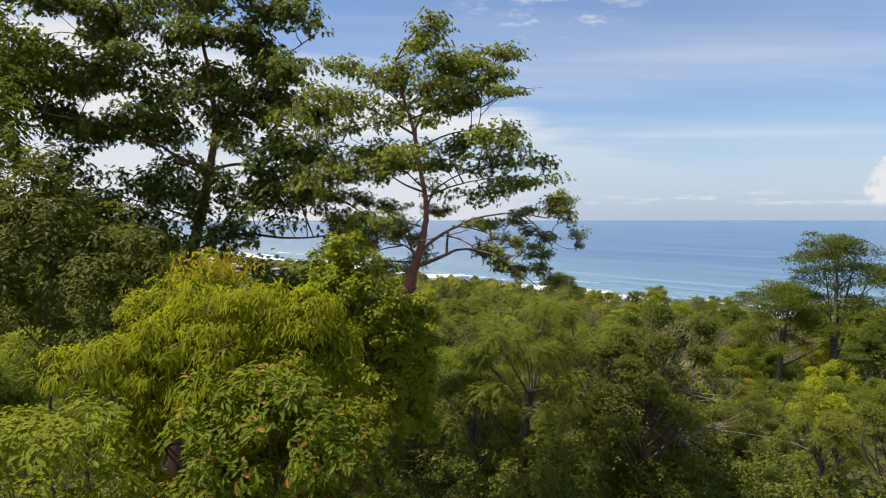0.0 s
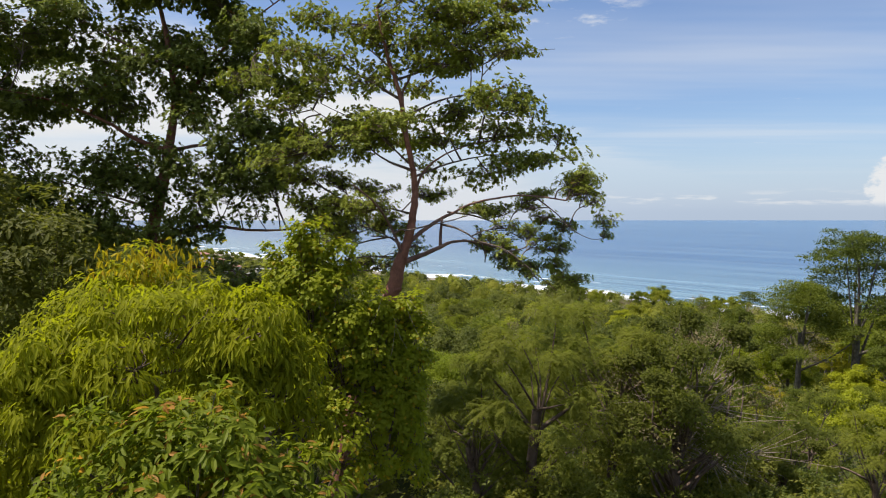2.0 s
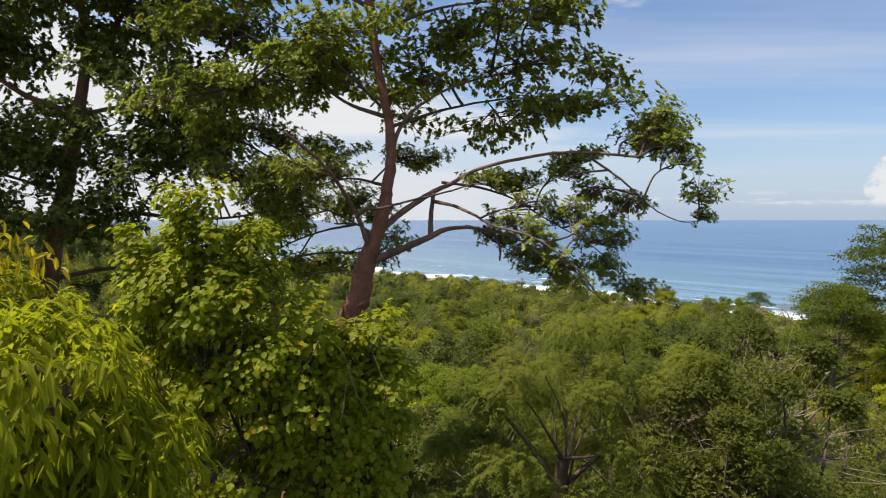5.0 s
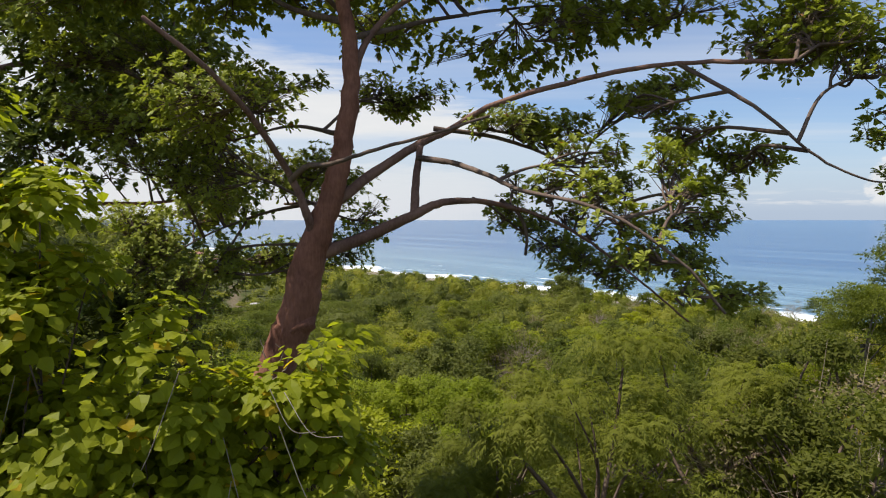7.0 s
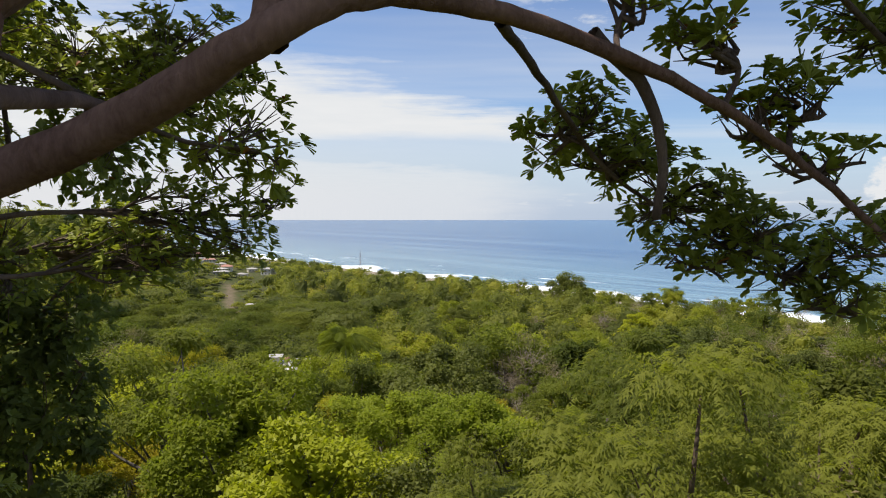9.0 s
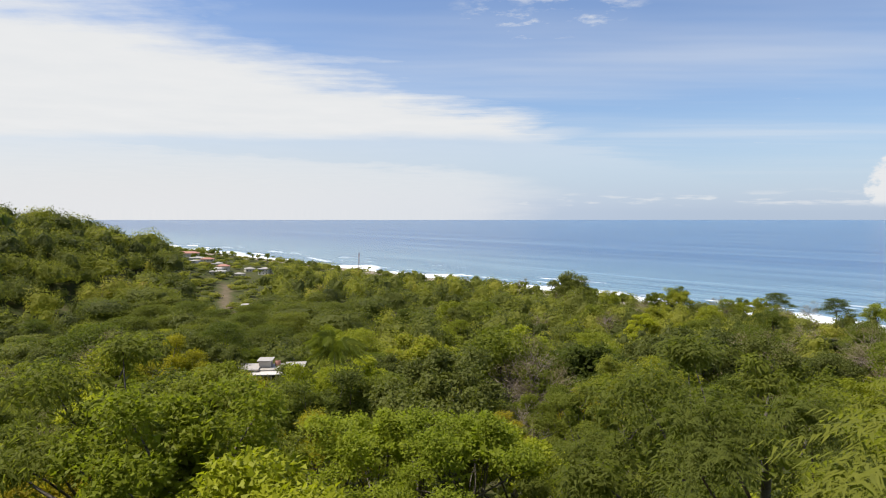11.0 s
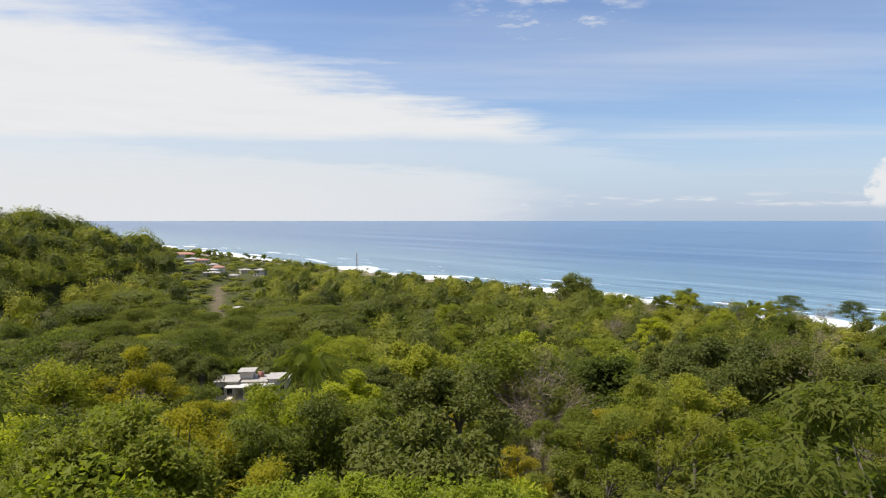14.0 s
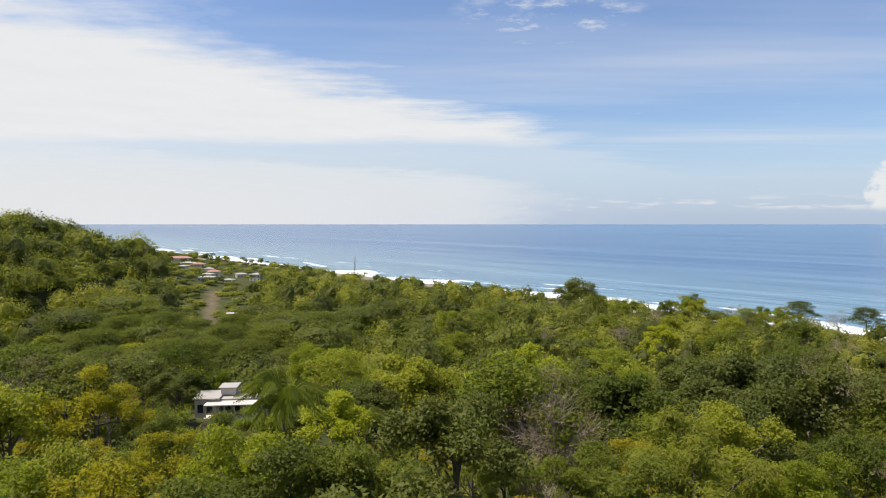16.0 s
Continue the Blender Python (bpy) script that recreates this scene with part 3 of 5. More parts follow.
def make_palm(name, height, fronds=20, reach=4.2, rise=0.0):
    foot = new(name)
    trunk = curve_path([(0, 0, -1), (0.35, 0.1, height * 0.45), (0.1, 0, height)], 6)
    v, f = tube(trunk, np.linspace(0.2, 0.13, len(trunk)), 8)
    part("trunk", mesh_from(name + "_trunk", v, f, [bark_grey], smooth=True), foot)
    head = trunk[-1]
    pieces = []
    for i in range(fronds):
        a = i * 2.399 + rng.normal() * 0.15
        lift = rng.uniform(-0.25, 1.25) + rise
        out = np.array([math.cos(a), math.sin(a), 0])
        p = curve_path([head, head + out * reach * 0.45 + np.array([0, 0, lift * reach * 0.36]), head + out * reach * 0.95 + np.array([0, 0, (lift - 0.75) * reach * 0.5])], 8)
        pieces.append(tube(p, np.linspace(0.05, 0.01, len(p)), 3))
        k = np.repeat(p[2:], 2, 0)
        tan = np.repeat(unit(np.gradient(p, axis=0))[2:], 2, 0)
        cross = unit(np.cross(tan, [0, 0, 1.0])) * np.tile([1, -1], len(p) - 2)[:, None]
        for s in (0.0, 0.34, 0.67):
            size = 1.05 * np.repeat(np.sin(np.linspace(0.5, 2.8, len(p) - 2)), 2) * rng.uniform(0.8, 1.15, len(k))
            pieces.append(leaves(k + tan * s * 0.28, cross + tan * 0.6 + np.array([0, 0, -0.5]) + rng.normal(size=k.shape) * 0.08, np.cross(cross, tan) + np.array([0, 0, 0.6]), size, 0.085, droop=0.35))
    v, f = join(pieces)
    part("crown", mesh_from(name + "_crown", v, f, [leaf_palm]), foot)
    return tagged(foot, "tall palm with arching green fronds", "palm tree", "palms")


def place(ob, x, y, size, turn=None, sink=0.3, tilt=0.0):
    r = rng.uniform(0, 2 * np.pi) if turn is None else turn
    size = size / ob.scale[2]
    m = Matrix.LocRotScale((x, y, float(ground_z(x, y)) - sink), Euler((rng.normal() * tilt, rng.normal() * tilt, r)), (size * rng.uniform(0.92, 1.08),) * 2 + (size,))
    return copy_thing(ob, m)


# kinds built once, then copied over the hillside; the patterns stand among the others
fine_kinds = [make_tree("feathery_tree", 13, 3.7, leaf_olive, bark_limb, 84, 42, 0.42, 0.145, depth=0.82, pinnate=True, size=0.72, bare=13, label="tangled forest tree with feathered drooping olive-green leaves") for i in range(3)]
fine_kinds += [make_tree("twiggy_tree", 13, 4.0, leaf_tangle, bark_limb, 76, 240, 0.17, 0.10, small=True, depth=0.82, size=0.75, bare=30, label="twiggy broadleaf tree with small olive-green leaves") for i in range(1)]
near_kinds = [make_tree("broadleaf_tree", 13, 4.4, (leaf_mid, leaf_near)[i % 2], bark_grey, 60, 290, 0.18, 0.14, size=0.76, small=True, label="broadleaf forest tree with a dense rounded green crown") for i in range(4)]
near_kinds += [make_tree("drooping_leaf_tree", 13, 4.2, leaf_olive, bark_grey, 50, 200, 0.30, 0.09, droop=0.3, small=True, size=0.76, label="forest tree with narrow drooping green leaves") for i in range(2)]
mid_kinds = [make_tree("broadleaf_tree", 13, 5.6, leaf_mid, bark_grey, 54, 115, 0.355, 0.27, size=0.84, small=True, label="broadleaf forest tree with a rounded green crown") for i in range(6)]
lime_kind = make_tree("lime_green_tree", 12, 4.4, leaf_lime, bark_grey, 56, 165, 0.26, 0.19, size=0.76, small=True, label="forest tree with bright yellow-green young foliage")
fresh_kind = make_tree("broadleaf_tree", 13, 4.5, leaf_fresh, bark_grey, 96, 175, 0.20, 0.135, size=0.86, small=True, label="broadleaf forest tree with fresh bright green leaves")
pale_kind = make_tree("spreading_tree", 12, 5.2, leaf_pale, bark_grey, 90, 150, 0.20, 0.13, depth=0.5, size=0.7, small=True, label="low wide tree under a carpet of pale green climbers")
dark_kind = make_tree("dark_green_tree", 14, 5.2, leaf_dark, bark_grey, 58, 180, 0.285, 0.21, size=0.78, small=True, label="forest tree with a dense dark green crown")
layer_kinds = [make_tree("spreading_tree", 13, 7.0, leaf_mid, bark_grey, 90, 85, 0.31, 0.22, layered=True, small=True, label="wide flat-topped tree with foliage in level tiers") for i in range(2)]
ochre_kind = make_tree("yellowing_tree", 12, 4.8, leaf_ochre, bark_grey, 64, 190, 0.20, 0.13, size=0.72, small=True, label="forest tree with loose yellowing olive foliage")
tier_kinds = [make_tree("spreading_tree", 13, 9.5, leaf_tier, bark_grey, 150, 95, 0.42, 0.20, layered=True, small=True, label="wide umbrella-shaped tree with thin level tiers of green") for i in range(2)]
bare_kinds = [make_bare("leafless_tree", 12, 4.2, "leafless grey-brown tree with a broom of twigs") for i in range(2)]
palm_kind = make_palm("palm_tree", 11)
tall_palm = make_palm("palm_tree", 18, 26, 4.8, 0.55)
emergent_kind = make_tree("spreading_tree", 36, 12.0, leaf_mid, bark_grey, 184, 150, 0.44, 0.24, small=True, layered=True, jitter=1.3, label="tall emergent tree with flat tiers of fine foliage")
shore_kind = make_tree("dark_green_tree", 22, 12.5, leaf_dark, bark_grey, 80, 120, 0.8, 0.55, small=True, label="large dark round-crowned tree near the shore")
used = set()


def plant(ob, x, y, size, **more):
    """The first use of a pattern moves it; later ones copy it."""
    if ob.name in used:
        return place(ob, x, y, size, **more)
    used.add(ob.name)
    ob.matrix_basis = Matrix.LocRotScale((x, y, float(ground_z(x, y)) - 0.3), None, (size, size, size))
    return ob


tops = {}


def top_of(ob):
    if ob.name not in tops:
        tops[ob.name] = max(v.co.z for part_ob in ob.children for v in part_ob.data.vertices)
    return tops[ob.name]


spots = [(-1.9, 34.6, 5.0), (-19, 48, 5.0), (-13.5, 50.7, 3.5), (-6, 22, 4), (-9.5, 27, 6), (-4, 32, 4), (-22, 37, 6), (-31, 43, 6), (-15, 23, 5)]


def free(x, y, gap):
    return all((x - a) ** 2 + (y - b) ** 2 > (gap * 0.5 + c) ** 2 for a, b, c in spots)


def in_view(x, y, margin=10):
    return abs(x) < 0.72 * (y + margin) + margin


def inland_of(x, y):
    return (SHORE_Y + SHORE_K * x - y) / math.hypot(1, SHORE_K)


def clearing(x, y):
    if inland_of(x, y) < 30:
        return True
    if 388 < y < 545 and abs(x + 0.345 * (y - 48) + 2 + 4 * math.sin(y / 13)) < 7.5:
        return True
    if 545 < y < 700 and abs(x + 0.33 * (y - 48)) < 26 and math.sin(x / 9) * math.cos(y / 11) < 0.25:
        return True
    return ((x + 43) / 14) ** 2 + ((y - 191) / 12) ** 2 < 1 or ((x + 38) / 9) ** 2 + ((y - 174) / 12) ** 2 < 1


def scatter(count, x0, x1, y0, y1, gap, choose, lo, hi):
    made = 0
    for i in range(count * 30):
        x, y = rng.uniform(x0, x1), rng.uniform(y0, y1)
        if made >= count:
            break
        if not in_view(x, y) or clearing(x, y) or not free(x, y, gap):
            continue
        kind = choose(x, y)
        s, tall, foot_z = rng.uniform(lo, hi), top_of(kind), float(ground_z(x, y))
        if abs(x) < 17 and y < 75:
            s = min(s, ((45.2 if abs(x) < 11 else 47.5) - 0.02 * (y - 45) - foot_z) / tall)
        if x > 19 and y < 110:
            s = min(s, (57.0 - 0.262 * y - foot_z) / tall)
            if s < 0.25:
                continue
        if 90 < y < 196 and abs(x - 1.7 + 0.335 * (y - 63)) < 13:
            s = min(s, (50.8 - 0.292 * (y - 63) - foot_z) / tall)
            if s < 0.3:
                continue
        if kind is palm_kind:
            s = min(s, 0.85)
        spots.append((x, y, gap * 0.5))
        plant(kind, x, y, s)
        made += 1


def pick_fine(x, y):
    return fine_kinds[rng.integers(4)] if x > 0 or rng.random() < 0.4 else near_kinds[rng.integers(6)]


def pick_near(x, y):
    r = rng.random()
    if r < 0.64:
        return near_kinds[rng.integers(6)]
    if r < 0.80:
        return fresh_kind
    return bare_kinds[rng.integers(2)] if r < 0.83 else (ochre_kind if r < 0.89 else (lime_kind if r < 0.93 else dark_kind))


def pick_mid(x, y):
    r = rng.random()
    if r < 0.32:
        return mid_kinds[rng.integers(6)]
    if r < 0.42:
        return fresh_kind
    if r < 0.59:
        return dark_kind
    if r < 0.63:
        return lime_kind
    if r < 0.68:
        return ochre_kind
    if r < 0.85:
        return layer_kinds[rng.integers(2)]
    return bare_kinds[rng.integers(2)] if r < 0.97 else palm_kind


# single trees that stand out: pattern, x, y, height of the top
standing_out = [(fine_kinds[0], 6.2, 45.5, 50.9), (fine_kinds[1], 11.4, 57.0, 47.9), (fine_kinds[2], 2.6, 47.2, 46.2), (fine_kinds[2], 12.2, 50.4, 50.0), (fine_kinds[3], 14.6, 43.4, 49.2),
    (fine_kinds[3], 17.2, 50.5, 50.2), (bare_kinds[1], 15.4, 46.4, 49.6), (fine_kinds[2], 3.4, 54.5, 45.4), (lime_kind, 27.4, 73.5, 38.2), (lime_kind, 30.5, 79.0, 36.5),
    (near_kinds[1], 36.0, 70.0, 38.5), (near_kinds[5], 14.5, 72.4, 46.4), (near_kinds[4], 19.8, 75.5, 44.6), (fresh_kind, -12.2, 70.3, 45.0), (near_kinds[5], -19.2, 76.3, 45.8),
    (near_kinds[3], -15.5, 84.0, 42.4), (pale_kind, 2.8, 80.5, 40.2), (pale_kind, -3.8, 82.5, 39.6), (fresh_kind, -2.5, 72.0, 38.6), (near_kinds[1], -22.5, 90.0, 41.0), (lime_kind, 6.5, 88.0, 37.0)]
standing_out_far = [(near_kinds[1], -9.6, 107.0, 37.6), (near_kinds[3], -5.4, 108.5, 36.2), (ochre_kind, -19.0, 101.0, 37.6), (near_kinds[1], -26.0, 106.0, 37.0), (dark_kind, -54.5, 181.0, 26.2), (dark_kind, -47.0, 177.0, 25.6), (ochre_kind, 7.9, 112.0, 30.4), (ochre_kind, -60.0, 157.0, 20.6), (bare_kinds[1], 5.6, 163.0, 25.0), (tall_palm, -13.2, 121.0, 38.0), (palm_kind, 9.2, 179.0, 23.5),
    (bare_kinds[0], 15.8, 142.0, 34.6), (bare_kinds[1], 11.0, 119.0, 29.8), (lime_kind, 20.5, 207.0, 24.6), (lime_kind, 14.5, 203.0, 22.6), (near_kinds[4], 24.0, 118.0, 35.6), (near_kinds[1], 16.5, 110.0, 34.2),
    (dark_kind, 50.5, 160.0, 33.0), (dark_kind, 42.0, 150.0, 31.0), (dark_kind, 37.0, 138.0, 31.5), (dark_kind, 60.0, 158.0, 31.5), (near_kinds[2], 32.0, 128.0, 33.2), (bare_kinds[1], 66.0, 172.0, 31.0),
    (near_kinds[5], 9.0, 101.0, 31.8), (near_kinds[0], 13.0, 125.0, 28.8), (near_kinds[2], 18.5, 127.0, 29.5), (near_kinds[3], 8.0, 128.0, 27.5), (near_kinds[5], 4.0, 104.0, 32.0), (bare_kinds[0], -37.5, 166.0, 19.8), (near_kinds[1], -30.0, 158.0, 21.6), (fresh_kind, -14.0, 112.0, 36.2), (near_kinds[2], -35.5, 157.0, 21.0), (lime_kind, 60.0, 97.0, 34.2), (lime_kind, 53.0, 92.0, 31.5), (lime_kind, 66.0, 104.0, 33.0),
    (near_kinds[2], 70.0, 99.0, 43.0), (near_kinds[0], 65.0, 95.0, 39.0), (bare_kinds[0], -98.0, 246.0, 15.0), (shore_kind, 80.0, 432.0, 21.5), (bare_kinds[0], 88.0, 202.0, 25.0),
    (emergent_kind, 72.0, 115.0, 54.4), (emergent_kind, 61.5, 114.0, 45.8)]
for ob, x, y, top in standing_out + standing_out_far:
    spots.append((x, y, 3.4))
    plant(ob, x, y, (top - 0.012 * max(y - 58, 0) - float(ground_z(x, y)) + 0.3) / top_of(ob))

# a grove of flat-topped trees on the level ground behind the villa
for y, x0, x1, step, top in ((332.0, -152.0, -52.0, 16.5, 10.6), (297.0, -126.0, -40.0, 15.5, 11.0), (264.0, -106.0, -36.0, 15.0, 11.6)):
    for x in np.arange(x0, x1, step):
        gx, gy = float(x + rng.normal() * 2.0), float(y + rng.normal() * 5.0)
        if clearing(gx, gy):
            continue
        spots.append((gx, gy, 6.0))
        kind = tier_kinds[rng.integers(2)]
        plant(kind, gx, gy, max((top + rng.normal() * 0.9 - float(ground_z(gx, gy)) + 0.3) / top_of(kind), 0.55))

scatter(14, -34, 34, 40, 60, 5.4, pick_fine, 0.65, 0.95)
scatter(125, -95, 100, 56, 138, 6.9, pick_near, 0.65, 1.2)
scatter(200, -150, 150, 100, 215, 9.0, pick_mid, 0.6, 1.6)


def pick_far(x, y):
    r = rng.random()
    if x < -8:
        return layer_kinds[rng.integers(2)] if r < 0.75 else (mid_kinds[rng.integers(6)] if r < 0.92 else lime_kind)
    return mid_kinds[rng.integers(6)] if r < 0.40 else (dark_kind if r < 0.62 else (layer_kinds[rng.integers(2)] if r < 0.80 else (lime_kind if r < 0.88 else bare_kinds[rng.integers(2)])))


scatter(16, -170, -8, 212, 350, 15.0, pick_far, 0.8, 1.2)
scatter(46, -8, 170, 205, 350, 12.0, pick_far, 0.9, 1.35)


def leaf_heap(x, y, h, r, blobs, per, length, width, lift=0.3, size=1.0):
    c, s = crown_blobs(blobs, r, h * (1 - lift), size=size)
    c += np.array([x, y, float(ground_z(x, y)) + h * lift])
    return blob_leaves(c, s * 1.2, per, length, width, small=True)


def undergrowth():
    pieces, tints = [], []
    for i in range(1300):
        y = 20 + 200 * rng.random() ** 1.2
        x = rng.uniform(-1, 1) * (0.72 * y + 18)
        if clearing(x, y):
            continue
        near = y < 90
        tints.append(rng.random())
        pieces.append(leaf_heap(x, y, rng.uniform(2, 4.5), rng.uniform(1.8, 3.0), 4, 11 if near else 4, 0.36 if near else 0.8, 0.20 if near else 0.45, 0.05))
    for i in range(260):
        x, y = rng.uniform(-50, 55), rng.uniform(-30, 34)
        tints.append(rng.random())
        pieces.append(leaf_heap(x, y, rng.uniform(2.5, 6), rng.uniform(2.0, 3.6), 6, 14, 0.4, 0.22, 0.05))
    for i in range(95):
        x, y = rng.uniform(1.5, 24), rng.uniform(37, 64)
        tints.append(rng.random())
        pieces.append(leaf_heap(x, y, rng.uniform(3, 9), rng.uniform(1.6, 2.6), 12, 36, 0.24, 0.14, 0.2))
    v, f = join(pieces)
    ob = new("undergrowth", mesh_from("undergrowth", v, f, [leaf_low], tint=np.concatenate([np.full(len(q[0]), t) for q, t in zip(pieces, tints)])))
    tagged(ob, "tangled green shrubs and vines under the trees", "undergrowth", kind="stuff")


def far_woods():
    """The far woods and the wooded hill: leaf masses crowded over the land."""
    pieces, tints = [], []
    grid = {}
    for i in range(36000):
        y = 205 + 1000 * rng.random() ** 1.5
        x = rng.uniform(-1, 1) * (0.72 * y + 20)
        if i > 31000:                    # the hill is wooded more closely
            x, y = rng.uniform(-520, -215), rng.uniform(290, 640)
        inland = inland_of(x, y)
        if inland < 34 or x < -660 or clearing(x, y):
            continue
        if inland < 220 and y > 600 and rng.random() < 0.5:
            continue
        r = (3.6 + 6.6 * rng.random() ** 1.6) * (1 if y < 600 else 1.2)
        cell = (int(x // 20), int(y // 20))
        if any((x - a) ** 2 + (y - b) ** 2 < ((0.56 if x < -215 and y < 640 else 0.93) * (r + q)) ** 2 for m in (-1, 0, 1) for n in (-1, 0, 1) for a, b, q in grid.get((cell[0] + m, cell[1] + n), ())):
            continue
        grid.setdefault(cell, []).append((x, y, r))
        far = y > 430
        h = (4.5 + 1.2 * r) * rng.uniform(0.62, 1.4) if inland > 120 else rng.uniform(4.5, 11.0)
        lane = -x / (y - 48)
        if 320 < y < 900 and 0.26 < lane < 0.43 and (y > 520 or abs(lane - 0.345) < 0.055):
            h, r = min(h, rng.uniform(2.5, 5.0)), min(r, 4.5)
        mid, radii, bulge = np.array([x, y, float(ground_z(x, y)) + h * 0.5]), (r, r, h * 0.5), lumps(9)
        tints.append(rng.random())
        if x < -215 and y < 640:
            tints[-1] *= 0.8
        if 240 < y < 400 and -170 < x < -30 and h > 6:          # broad umbrella crowns behind the villa
            mid, radii = mid + np.array([0, 0, h * 0.25]), (r * 1.35, r * 1.35, h * 0.26)
            tints[-1] *= 0.55
        # Solid core added under the leaves to close gaps and block light.
        inner = hull(mid, np.array(radii) * 0.66, bulge, 6, 10)
        count = int((5.0 if far else 13.0) * radii[0] ** 2)
        pieces.append(join([inner, dome_leaves(mid, radii, bulge, count, 1.05 if far else 0.72, 0.85 if far else 0.6), dome_leaves(mid, np.array(radii) * 0.86, bulge, count // 3, 1.2 if far else 0.9, 1.0 if far else 0.7)]))
    v, f = join(pieces)
    ob = new("far_woods", mesh_from("far_woods", v, f, [leaf_far], tint=np.concatenate([np.full(len(q[0]), t) for q, t in zip(pieces, tints)])))
    tagged(ob, "far dense green woods covering the plain and hill", "woods", kind="stuff")


undergrowth()
far_woods()
# taller trees over the line of the shore
for kind, x, y, top in ((layer_kinds[0], 206, 366, 9.0), (layer_kinds[1], 188, 392, 8.2), (bare_kinds[0], 196, 372, 7.0), (mid_kinds[0], 218, 352, 8.0), (mid_kinds[1], 172, 398, 5.0), (bare_kinds[1], 164, 412, 4.6)):
    plant(kind, x, y, (top - float(ground_z(x, y))) / top_of(kind))
for i in range(22):
    x = rng.uniform(60, 250)
    y = SHORE_Y + SHORE_K * x - rng.uniform(50, 130)
    plant((layer_kinds + bare_kinds + mid_kinds[:2])[rng.integers(6)], x, y, rng.uniform(0.8, 1.25))


# ---- the great trees beside the way ----


def rosettes(ends, dirs, count, length, fine):
    """Leaves set round the ends of twigs."""
    n = len(ends)
    k = np.repeat(np.arange(n), count)
    t = unit(dirs)[k]
    side = unit(np.cross(t, rng.normal(size=t.shape)))
    along = unit(side + t * rng.uniform(0.1, 0.7, (len(k), 1)) + np.array([0, 0, 0.12]))
    L = length * rng.uniform(0.65, 1.2, len(k))
    stout = 1.0 if fine else 1.35
    return leaves(ends[k] + t * 0.02, along, unit(t * 0.5 + np.array([0, 0, 0.8])), L, L * stout * rng.uniform(0.42, 0.55, len(k)), fine=fine, fold=0.1, droop=0.12, blade=(0.24, 0.50), reach=(0.38, 0.86))


def great_tree(name, limbs, pads, density, leaf_len, count, fine, leaf_mat, bark, label, hubs=5, close=(), near_share=1.0, plump=1.0, knot=None, spread=(0.18, 0.56)):
    """limbs: (path, first radius, last radius); the first is the trunk. pads: (x, y, z, half width, half height)."""
    foot = new(name)
    x0, y0, z0 = limbs[0][0][0]
    foot.location = (x0, y0, z0)
    base = np.array([x0, y0, z0])
    nodes = []
    stem = curve_path(limbs[0][0], 6)
    for i, (pts, r0, r1) in enumerate(limbs):
        if i:                            # a limb that starts by the trunk grows out of it
            gap = np.linalg.norm(stem - np.array(pts[0]), axis=1)
            pts = [tuple(stem[np.argmin(gap)]) if gap.min() < 0.9 and r0 > 0.056 else pts[0]] + list(pts[1:])
        p = curve_path(pts, 6, 0.012 if i == 0 else 0.004)
        s = np.append(np.linspace(0, 1, len(p)), 1.0)
        p = np.vstack([p, p[-1] + unit(p[-1] - p[-2]) * r1 * 0.5])
        if isinstance(r0, list):
            rr = np.interp(s, np.linspace(0, 1, len(r0)), r0)
            r0 = r0[0]
        else:
            rr = r1 + (r0 - r1) * (1 - s) ** (1.15 if i == 0 else 1.7)
        rr[-1] *= 0.12
        v, f = tube(p - base, rr, 12 if i == 0 else 8, 0.035)
        part("trunk" if i == 0 else "limb", mesh_from(name + "_limb", v, f, [bark if i == 0 or r0 > 0.15 else bark_bough if r0 > 0.075 else bark_limb], smooth=True), foot)
        nodes.append(p[len(p) // (3 if i == 0 else 6):])
    if knot:
        v, f = hull(np.array(knot) - base, (0.23, 0.19, 0.19), lumps(8), 9, 16, -0.98)
        part("knot", mesh_from(name + "_knot", v, f, [bark], smooth=True), foot, "swollen knot in the reddish bark")
    nodes = np.concatenate(nodes)
    wood, ends, dirs = [], [], []
    far_count = None
    for i, (x, y, z, hw, hh) in enumerate(list(pads) + list(close)):
        if i == len(pads):
            far_count = len(ends)
        if i < len(pads):
            hh *= plump
        c = np.array([x, y, z])
        gap = np.linalg.norm(nodes - c, axis=1) + (0.6 if i < len(pads) else 3.0) * np.maximum(nodes[:, 2] - c[2], 0)
        a = nodes[np.argmin(gap)]
        d = np.linalg.norm(c - a)
        p = curve_path([a, (a + c) / 2 + rng.normal(size=3) * 0.09 * d + np.array([0, 0, 0.04 * d]), c], 5)
        wood.append(tube(p, np.linspace(min(0.052, 0.018 + 0.009 * d), 0.015, len(p)), 5))
        total = max(int(density * (1 if i < len(pads) else near_share) * math.pi * hw * hw), 12)
        for h in range(hubs):
            q = balls(1)[0] * np.array([hw, hw, hh]) * rng.uniform(0.35, 0.8)
            hub = c + q
            start = p[rng.integers(len(p) // 2, len(p))]
            b = curve_path([start, (start + hub) / 2 + rng.normal(size=3) * 0.08, hub], 3)
            wood.append(tube(b, np.linspace(0.022, 0.010, len(b)), 4))
            m = total // hubs
            off = balls(m) * np.array([hw, hw, hh * 1.1]) * rng.uniform(*spread, (m, 1))
            off[:, 2] += 0.10
            for o in off:
                e = hub + o
                st = b[rng.integers(1, len(b))]
                mid = (st + e) / 2 + np.array([0, 0, -0.04]) + rng.normal(size=3) * 0.03
                if i >= len(pads) or len(ends) % 2:
                    wood.append(tube(np.array([st, e]), (0.009, 0.004), 3))
                ends.append(e)
                dirs.append(unit(e - mid) + np.array([0, 0, 0.45]))
    v, f = join(wood)
